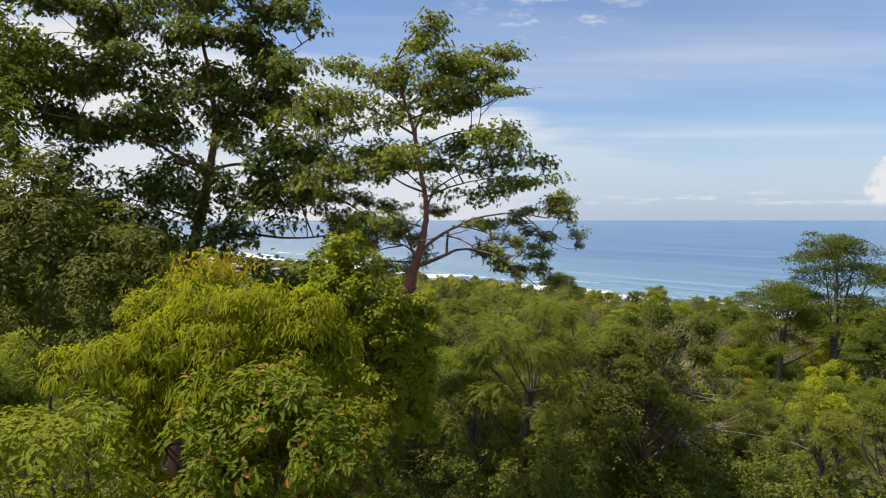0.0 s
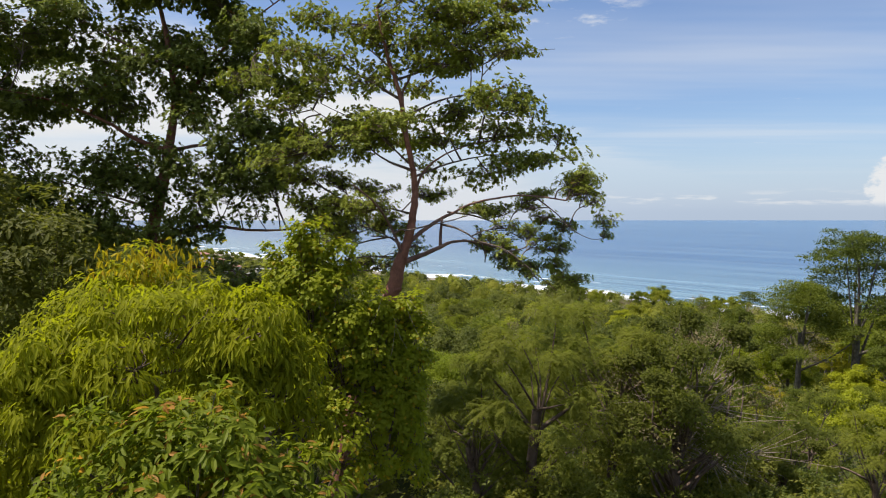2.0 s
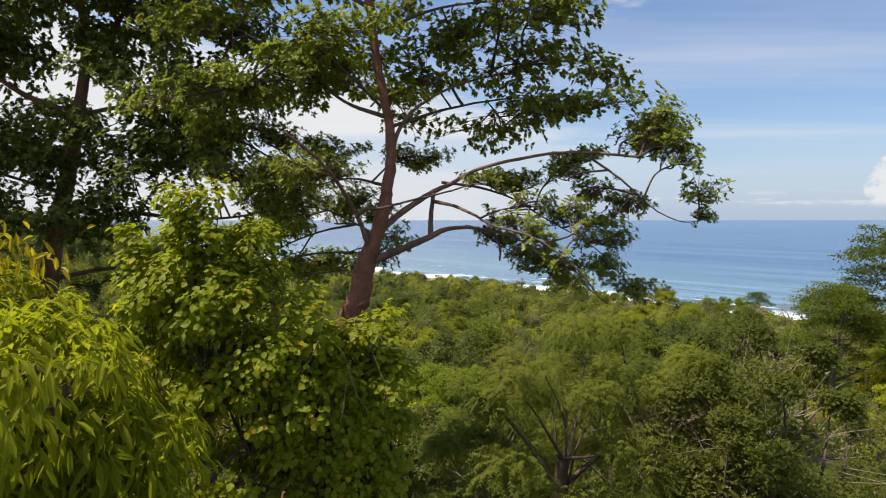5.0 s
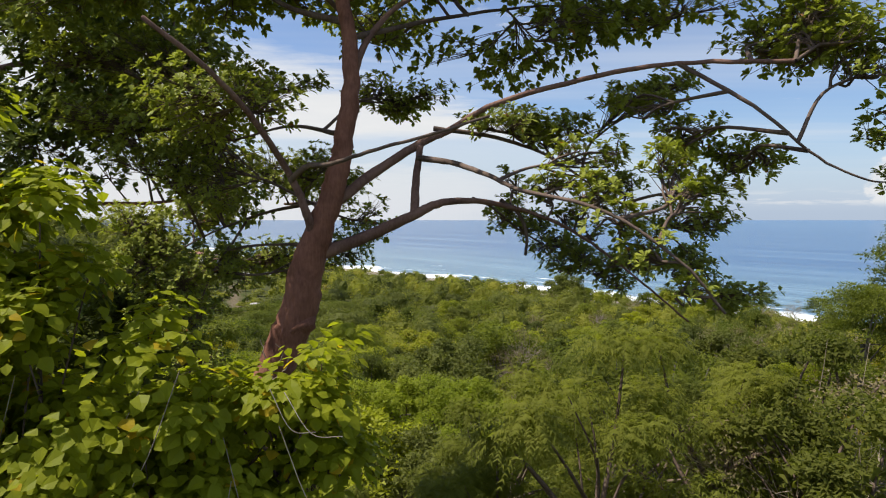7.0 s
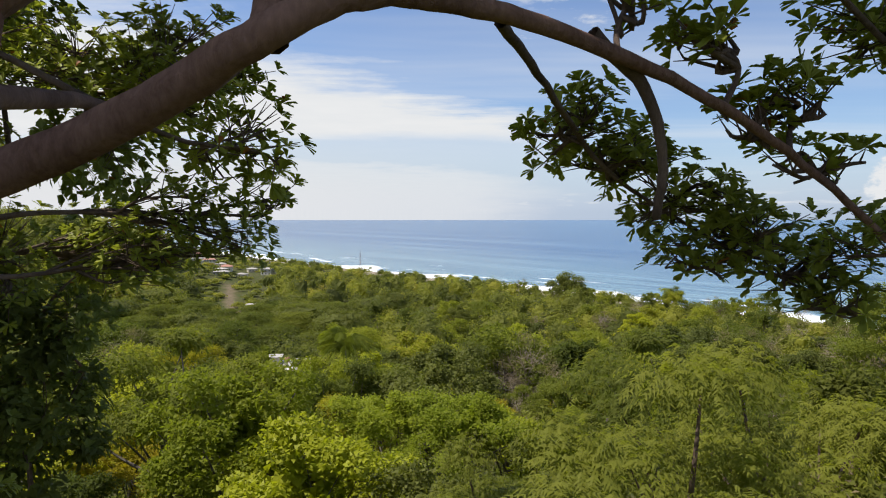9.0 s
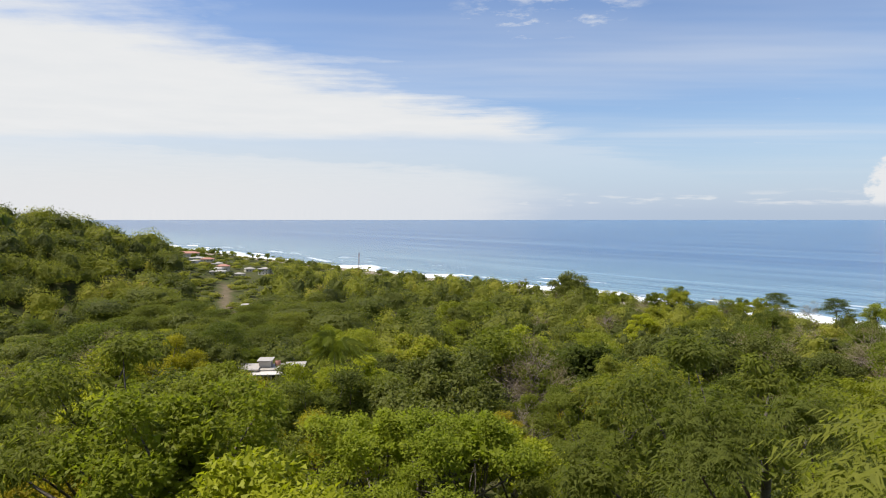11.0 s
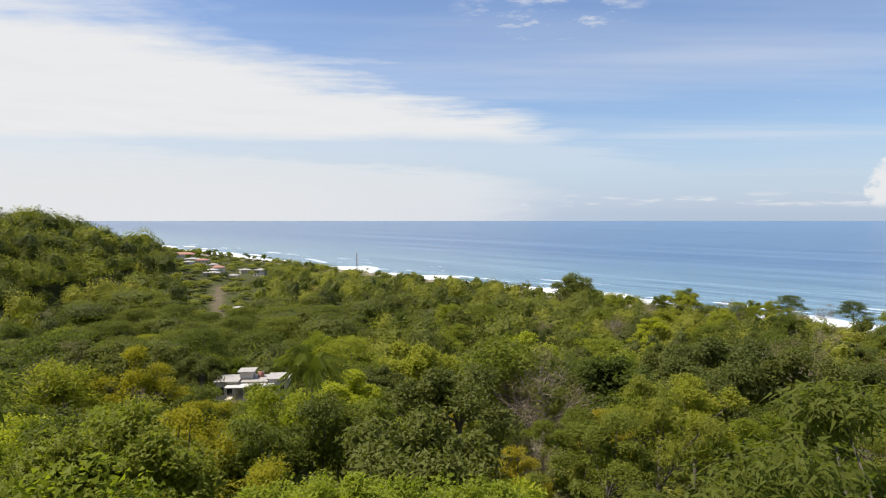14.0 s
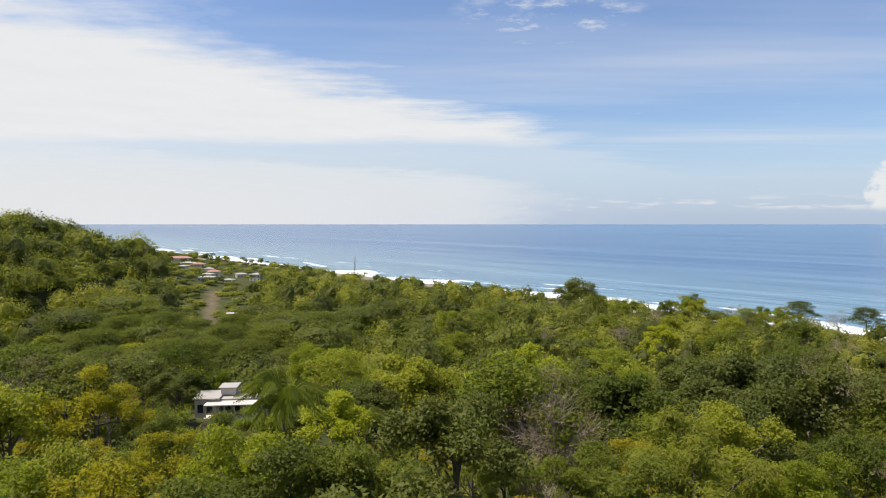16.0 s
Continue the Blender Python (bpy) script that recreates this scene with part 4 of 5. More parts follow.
    part("branchwork", mesh_from(name + "_twigs", v - base, f, [bark_limb], smooth=True), foot)
    ends, dirs = np.array(ends), np.array(dirs)
    sets = [rosettes(ends[:far_count], dirs[:far_count], count, leaf_len, fine)]
    if far_count:
        sets.append(rosettes(ends[far_count:], dirs[far_count:], count, leaf_len * 0.80, True))
    v, f = join(sets)
    part("crown", mesh_from(name + "_crown", v - base, f, [leaf_mat]), foot)
    return tagged(foot, label, "tree")


TRUNK = [(-5.2, 34.0, 37.2), (-4.5, 33.9, 43.0), (-3.4, 33.8, 48.3), (-2.65, 33.7, 50.9), (-2.05, 33.7, 52.45), (-1.75, 33.7, 53.2), (-1.6, 33.7, 53.9), (-1.26, 33.7, 54.85),
         (-1.08, 33.75, 55.5), (-0.97, 33.85, 56.2), (-0.92, 34.1, 57.5), (-1.25, 34.4, 59.3), (-1.6, 34.6, 61.5), (-2.1, 34.8, 63.0), (-2.6, 35.0, 65.2)]
GIRTH = [0.50, 0.44, 0.38, 0.34, 0.315, 0.31, 0.285, 0.205, 0.185, 0.16, 0.135, 0.115, 0.10, 0.08, 0.06]
ARCH = [(-1.5, 33.7, 53.95), (-1.02, 33.74, 54.22), (-0.3, 33.65, 54.53), (0.2, 33.47, 54.75), (0.55, 33.55, 54.92), (0.9, 33.8, 54.98), (1.4, 34.15, 54.97), (2.2, 34.6, 54.8),
        (3.0, 35.0, 54.5), (3.8, 35.3, 54.0), (4.6, 35.5, 53.4), (5.6, 35.7, 52.6)]
BOUGHS_FIRST = [
    (TRUNK, GIRTH, 0.06), (ARCH, 0.122, 0.02),
    ([(-1.2, 33.75, 54.85), (-0.5, 34.05, 55.48), (0.28, 34.15, 55.98), (0.8, 34.15, 56.22), (1.6, 33.8, 56.62), (3.1, 33.0, 56.9), (4.0, 32.2, 56.9), (5.1, 31.2, 56.7)], 0.105, 0.03),
    ([(0.2, 33.48, 54.72), (0.22, 33.8, 55.35), (0.28, 34.15, 55.95)], 0.085, 0.060),
    ([(0.25, 33.95, 55.72), (0.87, 33.3, 55.57), (1.36, 32.5, 55.33), (1.72, 31.8, 55.1), (2.7, 31.0, 54.8), (3.5, 30.6, 54.2), (4.0, 30.5, 53.6)], 0.055, 0.018),
    ([(0.5, 34.25, 56.25), (1.6, 34.3, 56.1), (2.5, 34.4, 55.8), (3.6, 35.0, 55.2), (5.2, 35.6, 54.3), (6.5, 36.0, 53.0)], 0.045, 0.015),
    ([(4.0, 32.2, 56.9), (4.8, 31.6, 56.2), (5.5, 31.3, 55.5), (6.1, 31.2, 55.2), (6.6, 31.4, 55.2)], 0.035, 0.010),
]
BOUGHS_SIDE = [
    ([(-1.78, 33.32, 55.3), (-1.45, 33.0, 55.5), (-1.0, 32.65, 55.52), (-0.3, 32.3, 55.7), (0.49, 32.0, 55.87), (1.3, 31.8, 56.1)], 0.055, 0.02),
    ([(-1.42, 33.62, 54.15), (-1.55, 33.45, 54.75), (-1.8, 33.3, 55.4), (-2.1, 32.6, 56.1), (-2.5, 31.9, 56.7), (-3.2, 31.4, 57.3)], 0.09, 0.035),
    ([(-1.2, 34.6, 57.0), (-0.6, 34.4, 57.9), (0.1, 34.6, 58.6), (1.4, 34.8, 59.2), (3.0, 35.0, 59.5)], 0.08, 0.025),
    ([(-1.3, 34.6, 58.8), (-1.5, 35.2, 61.4), (-1.2, 35.5, 62.3), (-0.6, 36.3, 64.5), (0.2, 36.8, 65.8)], 0.09, 0.03),
    ([(-1.3, 34.6, 57.8), (-2.3, 34.9, 58.6), (-3.6, 35.2, 59.6), (-5.6, 35.6, 60.9)], 0.07, 0.02),
    ([(-1.6, 34.7, 61.0), (-3.4, 34.9, 62.3), (-5.2, 35.1, 63.2), (-7.3, 35.4, 63.4)], 0.07, 0.02),
    ([(-1.3, 35.4, 62.0), (0.6, 36.4, 63.2), (2.4, 38.0, 63.9), (4.9, 39.8, 64.6), (6.2, 40.3, 64.8)], 0.06, 0.012),
]
BOUGHS_HIGH = [
    ([(-1.2, 34.6, 56.2), (-2.2, 35.1, 56.4), (-3.4, 35.6, 56.2)], 0.05, 0.02),
    ([(-1.5, 34.5, 54.6), (-1.9, 36.0, 54.9), (-2.4, 37.8, 55.0), (-3.4, 39.4, 55.0)], 0.08, 0.03),
    ([(-1.6, 34.7, 60.5), (0.5, 35.0, 61.3), (2.6, 35.4, 61.6), (4.6, 36.0, 61.4)], 0.06, 0.015),
    ([(-1.2, 34.6, 57.6), (0.8, 35.4, 58.5), (3.0, 36.0, 58.9), (5.2, 36.2, 58.6)], 0.06, 0.015),
    ([(-2.0, 34.8, 62.6), (-3.5, 36.0, 64.0), (-5.5, 36.5, 65.0)], 0.05, 0.015),
]
BOUGHS_BACK = [
    ([(-1.2, 34.6, 58.4), (-2.8, 33.8, 59.8), (-4.8, 33.4, 60.8)], 0.05, 0.015),
    ([(-2.4, 37.8, 55.0), (-3.8, 38.2, 54.7), (-5.2, 38.0, 54.1), (-6.4, 38.0, 53.3)], 0.05, 0.015),
    ([(-4.0, 38.2, 54.6), (-4.8, 37.8, 53.2), (-5.2, 37.7, 51.8)], 0.035, 0.012),
    ([(1.2, 34.3, 55.03), (1.6, 35.3, 54.9), (2.3, 36.4, 54.4), (3.2, 36.8, 53.9), (4.4, 36.6, 53.2)], 0.035, 0.015),
    ([(1.7, 34.4, 55.0), (2.05, 34.6, 54.75), (2.2, 34.7, 54.35), (2.2, 34.8, 54.0)], 0.045, 0.028),
]
GREAT_A = BOUGHS_FIRST + BOUGHS_SIDE + BOUGHS_HIGH + BOUGHS_BACK
CROWN_TOP = [(1.7, 36.5, 65.2, 2.2, 0.7), (-3.2, 35.2, 64.6, 2.5, 0.7), (-1.3, 36.0, 66.1, 1.6, 0.5), (3.6, 38.6, 64.3, 1.7, 0.35), (-4.4, 34.4, 62.9, 1.8, 0.6),
             (1.1, 36.0, 62.9, 1.5, 0.5), (4.0, 36.4, 61.6, 1.1, 0.4), (-0.4, 34.0, 63.7, 1.8, 0.7), (-7.1, 35.2, 63.2, 2.2, 0.7), (-8.1, 34.4, 62.0, 1.5, 0.6),
             (-5.6, 36.0, 65.2, 1.8, 0.5), (-6.9, 36.2, 61.0, 1.8, 0.6)]
CROWN_MID = [(1.1, 35.6, 60.6, 1.8, 0.6), (2.6, 34.0, 59.5, 2.2, 0.6), (5.1, 35.4, 58.6, 2.0, 0.45), (-2.9, 35.8, 60.5, 1.2, 0.6), (2.4, 35.2, 58.0, 2.2, 0.6),
             (-0.6, 36.0, 58.3, 1.2, 0.6), (-3.3, 35.2, 58.9, 1.4, 0.5)]
CROWN_LOW = [(2.6, 35.2, 56.3, 1.0, 0.4), (1.9, 34.2, 56.2, 0.9, 0.35), (5.2, 35.2, 54.5, 1.0, 0.45), (5.3, 35.9, 53.7, 1.0, 0.45), (6.2, 35.9, 53.1, 0.9, 0.45), (4.2, 35.3, 55.2, 0.7, 0.35),
             (-2.9, 33.0, 56.3, 1.3, 0.7), (-3.9, 35.6, 55.6, 0.9, 0.9), (-0.2, 35.8, 57.0, 1.1, 0.5), (-2.9, 35.4, 57.2, 1.2, 0.5), (-0.9, 36.6, 54.6, 0.6, 0.5), (4.2, 34.6, 56.9, 1.0, 0.35)]
CROWN_LOW += [(-4.6, 35.4, 57.6, 1.2, 0.6), (-4.2, 34.6, 56.6, 1.0, 0.5), (-5.0, 35.0, 59.0, 1.2, 0.5), (-3.6, 34.4, 59.8, 1.1, 0.5), (-2.4, 34.6, 59.6, 1.0, 0.5), (-4.9, 35.2, 55.6, 0.9, 0.5), (-6.2, 35.6, 57.8, 1.2, 0.6), (-5.9, 35.4, 56.4, 1.0, 0.6)]
CROWN_NEAR = [(2.8, 32.8, 55.6, 0.65, 0.38), (2.3, 32.0, 55.15, 0.45, 0.25), (2.75, 31.5, 54.95, 0.45, 0.25), (2.95, 31.2, 54.6, 0.45, 0.28), (3.3, 31.0, 54.2, 0.45, 0.28), (3.7, 30.9, 53.8, 0.4, 0.25),
              (3.8, 32.0, 55.4, 0.6, 0.3), (3.9, 31.5, 54.9, 0.4, 0.25)]
CROWN_HANG = [(1.85, 36.3, 54.7, 0.65, 0.4), (2.35, 36.5, 54.4, 0.7, 0.35), (3.0, 36.6, 54.1, 0.7, 0.33), (3.6, 36.7, 53.8, 0.75, 0.33), (3.0, 35.3, 54.6, 0.35, 0.15), (3.5, 35.4, 54.35, 0.4, 0.2), (4.4, 35.6, 53.75, 0.6, 0.33)]
CROWN_HANG += [(4.1, 36.7, 53.45, 0.65, 0.33), (4.5, 36.6, 53.15, 0.55, 0.3), (3.3, 36.8, 53.6, 0.6, 0.3), (2.0, 34.7, 55.3, 0.3, 0.3), (2.6, 34.9, 55.1, 0.35, 0.25), (3.3, 35.3, 54.75, 0.4, 0.2)]
CROWN_BACK = [(-1.6, 37.5, 55.2, 0.9, 0.5), (-1.4, 38.0, 54.0, 0.8, 0.5), (-2.4, 38.5, 55.6, 1.1, 0.6), (-2.2, 38.0, 53.6, 0.8, 0.5), (-3.5, 39.0, 55.6, 1.3, 0.8), (-4.0, 40.0, 53.6, 1.3, 0.8)]
CROWN_BACK += [(-4.6, 37.4, 55.2, 1.2, 0.7), (-5.3, 37.8, 56.4, 0.9, 0.5), (-6.2, 38.0, 53.6, 1.3, 0.9), (-5.6, 38.0, 52.9, 1.1, 0.7), (-6.8, 38.2, 54.4, 1.2, 0.7), (-4.4, 38.4, 53.4, 1.0, 0.7)]
CROWN_BACK += [(-5.4, 37.6, 52.2, 1.1, 0.8), (-4.9, 37.4, 51.3, 1.0, 0.8)]
CROWN_RIGHT = [(4.4, 33.0, 55.9, 0.7, 0.3), (4.8, 33.2, 55.1, 0.6, 0.3), (5.4, 33.0, 55.6, 0.8, 0.4), (3.8, 33.2, 56.4, 0.6, 0.25)]
CROWN_TIP = [(5.6, 31.4, 57.0, 0.7, 0.5), (6.2, 31.5, 56.6, 0.7, 0.5), (6.6, 31.5, 55.9, 0.6, 0.5), (6.7, 31.6, 55.3, 0.45, 0.35), (5.9, 31.8, 57.6, 0.8, 0.5), (5.8, 32.6, 57.3, 1.3, 0.6)]
CROWN_CLOSE, CROWN_FILL = CROWN_HANG + CROWN_RIGHT + CROWN_NEAR + CROWN_BACK + CROWN_TIP, []
for i in range(44):
    a, z = rng.uniform(0, 2 * math.pi), rng.uniform(57.5, 66.5)
    r = rng.uniform(1.0, 5.2) * (1.15 if z < 63 else 0.9)
    x = -0.8 + r * math.cos(a) * 1.15
    if x > -9 and not (z < 58.5 and x < 0) and not (z < 59.5 and x > 1.5):
        CROWN_FILL.append((x, 35.6 + r * math.sin(a) * 0.9, z, rng.uniform(1.1, 1.9), rng.uniform(0.35, 0.6)))
for i in range(5):
    x, z = rng.uniform(-8.0, -2.8), rng.uniform(54.6, 60.5)
    if x > -5.6 or z > 57:
        CROWN_FILL.append((x, rng.uniform(36.8, 40.0), z, rng.uniform(0.9, 1.5), rng.uniform(0.4, 0.7)))
great_tree("almond_tree", GREAT_A, CROWN_TOP + CROWN_MID + CROWN_FILL, 20.5, 0.155, 11, False, leaf_almond, bark_red,
           "big spreading tree with reddish bark and rosettes of oval leaves", knot=(-1.72, 33.56, 52.92), close=CROWN_LOW + CROWN_CLOSE, near_share=2.7, plump=1.35, hubs=7)

GREAT_B = [
    ([(-21.0, 48.5, 36.5), (-20.2, 48.5, 46.0), (-19.4, 48.5, 53.0), (-18.3, 48.5, 57.7), (-17.7, 48.5, 60.7), (-17.3, 48.5, 63.6), (-17.7, 48.5, 67.5), (-18.5, 48.5, 71.5)], 0.62, 0.10),
    ([(-19.0, 48.3, 54.2), (-15.4, 47.5, 55.3), (-11.8, 46.5, 55.1), (-9.0, 46.0, 55.2), (-6.5, 45.5, 55.8)], 0.17, 0.04),
    ([(-17.8, 48.5, 60.0), (-19.6, 47.5, 61.0), (-20.8, 46.5, 61.9), (-23.4, 45.0, 63.0), (-27.5, 44.0, 63.8)], 0.20, 0.05),
    ([(-17.6, 48.5, 60.0), (-15.1, 48.0, 60.6), (-11.0, 47.0, 60.1), (-8.0, 46.2, 60.8)], 0.15, 0.04),
]
GREAT_B += [
    ([(-17.4, 48.5, 62.5), (-15.0, 48.0, 65.3), (-12.6, 47.0, 67.5), (-9.0, 46.6, 70.0)], 0.16, 0.04),
    ([(-17.5, 48.5, 65.5), (-21.0, 48.2, 67.5), (-25.0, 47.8, 69.5)], 0.13, 0.04),
    ([(-19.6, 48.5, 52.5), (-16.0, 49.5, 52.5), (-12.5, 50.4, 51.5), (-10.5, 50.8, 49.0)], 0.14, 0.04),
    ([(-18.6, 48.5, 56.5), (-21.5, 47.6, 57.4), (-25.5, 47.0, 58.6)], 0.13, 0.04),
]
PADS_B = []
for z, xs in ((74.0, (-32, -28, -24, -20, -16, -12, -8)), (70.5, (-34, -30, -26.4, -22.2, -18.1, -13.9, -9.7, -6.2)), (66.8, (-32, -27.8, -23.6, -19.0, -14.8, -11.9, -8.5)), (63.0, (-28.7, -24.5, -20.4, -15.3, -12.0, -9.0)),
              (59.0, (-26.8, -23.0, -20.4, -12.8, -9.9, -6.6)), (56.6, (-23.5, -15.4, -7.4, -10.5)), (54.2, (-21.4, -12.9, -8.5, -5.9))):
    for x in xs:
        PADS_B.append((x + rng.normal() * 0.5, (48.0 if z > 57 else 45.6) + rng.normal() * (2.2 if z > 57 else 0.8), z + rng.normal() * 1.1, rng.uniform(2.0, 3.0) * (1 if z > 57 else 0.75), rng.uniform(1.0, 1.8)))
        if z > 57:
            PADS_B.append((x + rng.normal() * 1.5, 48.5 + rng.normal() * 3.5, z + rng.normal() * 1.2, rng.uniform(1.9, 2.8), rng.uniform(0.8, 1.2)))
for i in range(20):
    q = balls(1)[0] * rng.uniform(0.35, 1.0)
    PADS_B.append((-18.5 + q[0] * 12, 48.5 + q[1] * 4, 65.0 + q[2] * 9, rng.uniform(1.8, 2.8), rng.uniform(0.9, 1.6)))
PADS_B += [(-12.0, 44.5, 58.6, 1.6, 1.0), (-10.6, 44.5, 60.0, 1.5, 1.0), (-12.8, 44.5, 57.2, 1.4, 0.9), (-10.0, 44.8, 58.2, 1.2, 0.8)]
PADS_B += [(-15.0, 45.0, 61.5, 1.8, 1.1), (-13.0, 45.0, 60.5, 1.7, 1.0), (-15.5, 45.5, 59.0, 1.7, 1.0), (-13.5, 45.0, 58.2, 1.6, 1.0), (-11.5, 45.0, 61.8, 1.7, 1.0), (-16.0, 46.0, 63.5, 1.9, 1.1), (-12.0, 45.5, 63.6, 1.8, 1.1), (-20.0, 46.0, 55.3, 1.7, 1.1), (-17.5, 45.5, 54.8, 1.5, 0.9), (-18.5, 46.0, 56.2, 1.6, 1.0), (-16.0, 46.0, 54.2, 1.3, 0.9), (-26.0, 46.0, 56.5, 2.1, 1.3)]
PADS_B += [(-23.5, 46.0, 55.5, 2.1, 1.3), (-21.5, 46.5, 56.4, 2.0, 1.2), (-24.5, 46.0, 57.8, 2.0, 1.2), (-28.5, 46.0, 57.2, 2.2, 1.4), (-26.0, 47.0, 54.4, 2.0, 1.2), (-22.2, 47.0, 54.2, 1.8, 1.2), (-10.5, 50.5, 51.0, 1.8, 1.4), (-12.0, 50.0, 49.0, 1.8, 1.3), (-9.0, 50.0, 53.0, 1.8, 1.2), (-11.0, 51.0, 47.0, 1.6, 1.2), (-13.5, 50.0, 51.5, 1.8, 1.2), (-14.0, 51.0, 47.5, 2.0, 1.4)]
PADS_B += [(-18.0, 46.0, 57.5, 1.9, 1.0), (-15.5, 46.0, 56.2, 1.7, 0.9), (-20.4, 46.5, 58.2, 1.9, 1.0), (-14.0, 46.0, 55.0, 1.6, 0.9), (-16.6, 46.2, 55.0, 1.6, 0.9), (-22.5, 46.5, 59.2, 2.0, 1.1), (-17.0, 46.0, 59.6, 1.7, 0.9)]
PADS_B += [(-28.4, 47.0, 64.0, 2.0, 1.1), (-29.0, 47.0, 66.5, 2.0, 1.1), (-27.4, 47.0, 61.8, 2.0, 1.1), (-28.6, 47.0, 68.6, 1.9, 1.0), (-26.5, 47.0, 66.0, 1.8, 1.0)]
PADS_B = [p for p in PADS_B if (p[0] > -29.5 or p[2] < 70) and not (p[2] > 53 and p[0] + p[3] > 0.3 - 0.72 * (p[1] + p[3] - 41.3))]
great_tree("almond_tree", GREAT_B, PADS_B, 12.0, 0.27, 9, False, leaf_almond, bark_red, "very large dark tree with red-brown trunk and layered foliage", spread=(0.22, 0.62))


# ---- thickets close to the way ----


def thicket(name, humps, leaf_mat, per_area, length, width, sub=0.8, droop=0.0, hang=0.0, label="", fold=0.2, blade=(0.42, 0.46), category="shrub"):
    """A leafy mass: humps are (x, y, z, rx, ry, rz); smaller tufts sit on their skins."""
    foot = new(name)
    x0, y0 = humps[0][0], humps[0][1]
    base = np.array([x0, y0, float(ground_z(x0, y0)) - 0.3])
    foot.location = base
    pieces, stems = [], []
    for x, y, z, rx, ry, rz in humps:
        area = 2 * math.pi * ((rx * ry + rx * rz + ry * rz) / 3)
        n = max(int(area / (sub * sub * 1.1)), 10)
        d = balls(n)
        d[:, 2] = np.where(d[:, 2] < -0.5, -d[:, 2], d[:, 2])
        swell = lumps(10)(d)[:, None]
        c = np.array([x, y, z]) + d * np.array([rx, ry, rz]) * swell * rng.uniform(0.70, 1.04, (n, 1))
        s = sub * rng.uniform(0.7, 1.35, n)
        per = int(per_area * sub * sub * 1.6)
        k = np.repeat(np.arange(n), per)
        e = unit(balls(len(k)) + d[k] * 0.7)
        at = c[k] + e * (s[k] * rng.uniform(0.3, 1.0, len(k)))[:, None] * np.array([1, 1, 0.75])
        face = unit(e * 0.6 + d[k] * 0.5 + np.array([0, 0, 0.55]) + rng.normal(size=e.shape) * 0.25)
        along = unit(np.cross(face, rng.normal(size=e.shape)) * (1 - 0.6 * hang) + e * 0.5 + np.array([0, 0, -1.5 * hang]))
        L = length * rng.uniform(0.65, 1.3, len(k))
        pieces.append(leaves(at, along, face, L, L * (width / length), fine=True, fold=fold, droop=droop, blade=blade))
        foot_at = np.array([x + rng.normal() * 0.5, y + rng.normal() * 0.5, float(ground_z(x, y)) - 0.5])
        hub = np.array([x, y, z - rz * 0.3])
        if not stems:                    # one trunk, from which the boughs to the other humps spring
            trunk = curve_path([foot_at, (foot_at + hub) / 2 + rng.normal(size=3) * 0.3, hub], 5)
            stems.append(tube(trunk, np.linspace(0.16, 0.08, len(trunk)), 7))
        else:
            root = trunk[rng.integers(len(trunk) // 2, len(trunk) - 1)]
            p = curve_path([root, (root + hub) / 2 + rng.normal(size=3) * 0.25, hub], 5)
            stems.append(tube(p, np.linspace(0.06, 0.03, len(p)), 6))
        for q in c[:: max(n // 14, 1)]:
            b = curve_path([hub, (hub + q) / 2 + rng.normal(size=3) * 0.15, q], 3)
            stems.append(tube(b, np.linspace(0.028, 0.010, len(b)), 4))
    v, f = join(stems)
    part("stem", mesh_from(name + "_stems", v - base, f, [bark_limb], smooth=True), foot)
    v, f = join(pieces)
    part("foliage", mesh_from(name + "_foliage", v - base, f, [leaf_mat]), foot)
    return tagged(foot, label, category)


leaf_low_tree = leaf_material("oval_leaves", ((0.0, (0.048, 0.060, 0.013)), (0.6, (0.085, 0.096, 0.017)), (1.0, (0.150, 0.148, 0.024))))
thicket("big_leaved_shrub", [(-6.0, 22.2, 48.2, 2.9, 2.2, 4.0), (-3.8, 22.5, 46.4, 1.9, 1.8, 3.4), (-8.4, 21.8, 46.0, 1.9, 1.8, 3.2)], leaf_flush, 52, 0.36, 0.125, 0.6, 0.2, 0.15,
        "shrub with glossy oval leaves and reddish young tips")
tiers = [(-9.6, 26.6, 53.0, 1.5, 1.3, 0.7), (-5.0, 25.3, 52.9, 1.2, 1.2, 0.75), (-7.2, 25.6, 53.1, 1.5, 1.3, 0.7), (-13.6, 25.0, 50.9, 1.7, 1.5, 0.8), (-11.2, 25.4, 52.0, 1.3, 1.3, 0.8)]
for i in range(26):
    z = rng.uniform(45.5, 52.4)
    wide = 1.0 - max(z - 50.5, 0) * 0.12
    a = rng.uniform(math.pi * 0.95, math.pi * 2.05)
    tiers.append((-8.8 + 4.4 * wide * math.cos(a) * rng.uniform(0.75, 1.0), 26.2 + 2.3 * wide * math.sin(a) * rng.uniform(0.7, 1.0), z, rng.uniform(1.0, 1.6), rng.uniform(0.9, 1.3), rng.uniform(0.5, 0.85)))
thicket("drooping_tree", tiers, leaf_hang, 88, 0.31, 0.085, 0.62, 0.3, 0.5, "small tree with tiers of drooping narrow yellow-green leaves", category="tree")
golden = thicket("golden_topped_tree", [(-12.0, 33.0, 51.2, 2.2, 1.7, 2.8), (-14.6, 33.4, 50.0, 2.0, 1.7, 2.8), (-9.6, 33.4, 50.2, 1.8, 1.5, 2.8)], leaf_hang, 60, 0.31, 0.10, 0.8, 0.3, 0.3,
                              "small tree with yellow-green leaves turning golden at the top", category="tree")
at = np.array([-11.9, 32.7, 54.2]) + rng.normal(size=(300, 3)) * np.array([1.15, 0.8, 0.42])
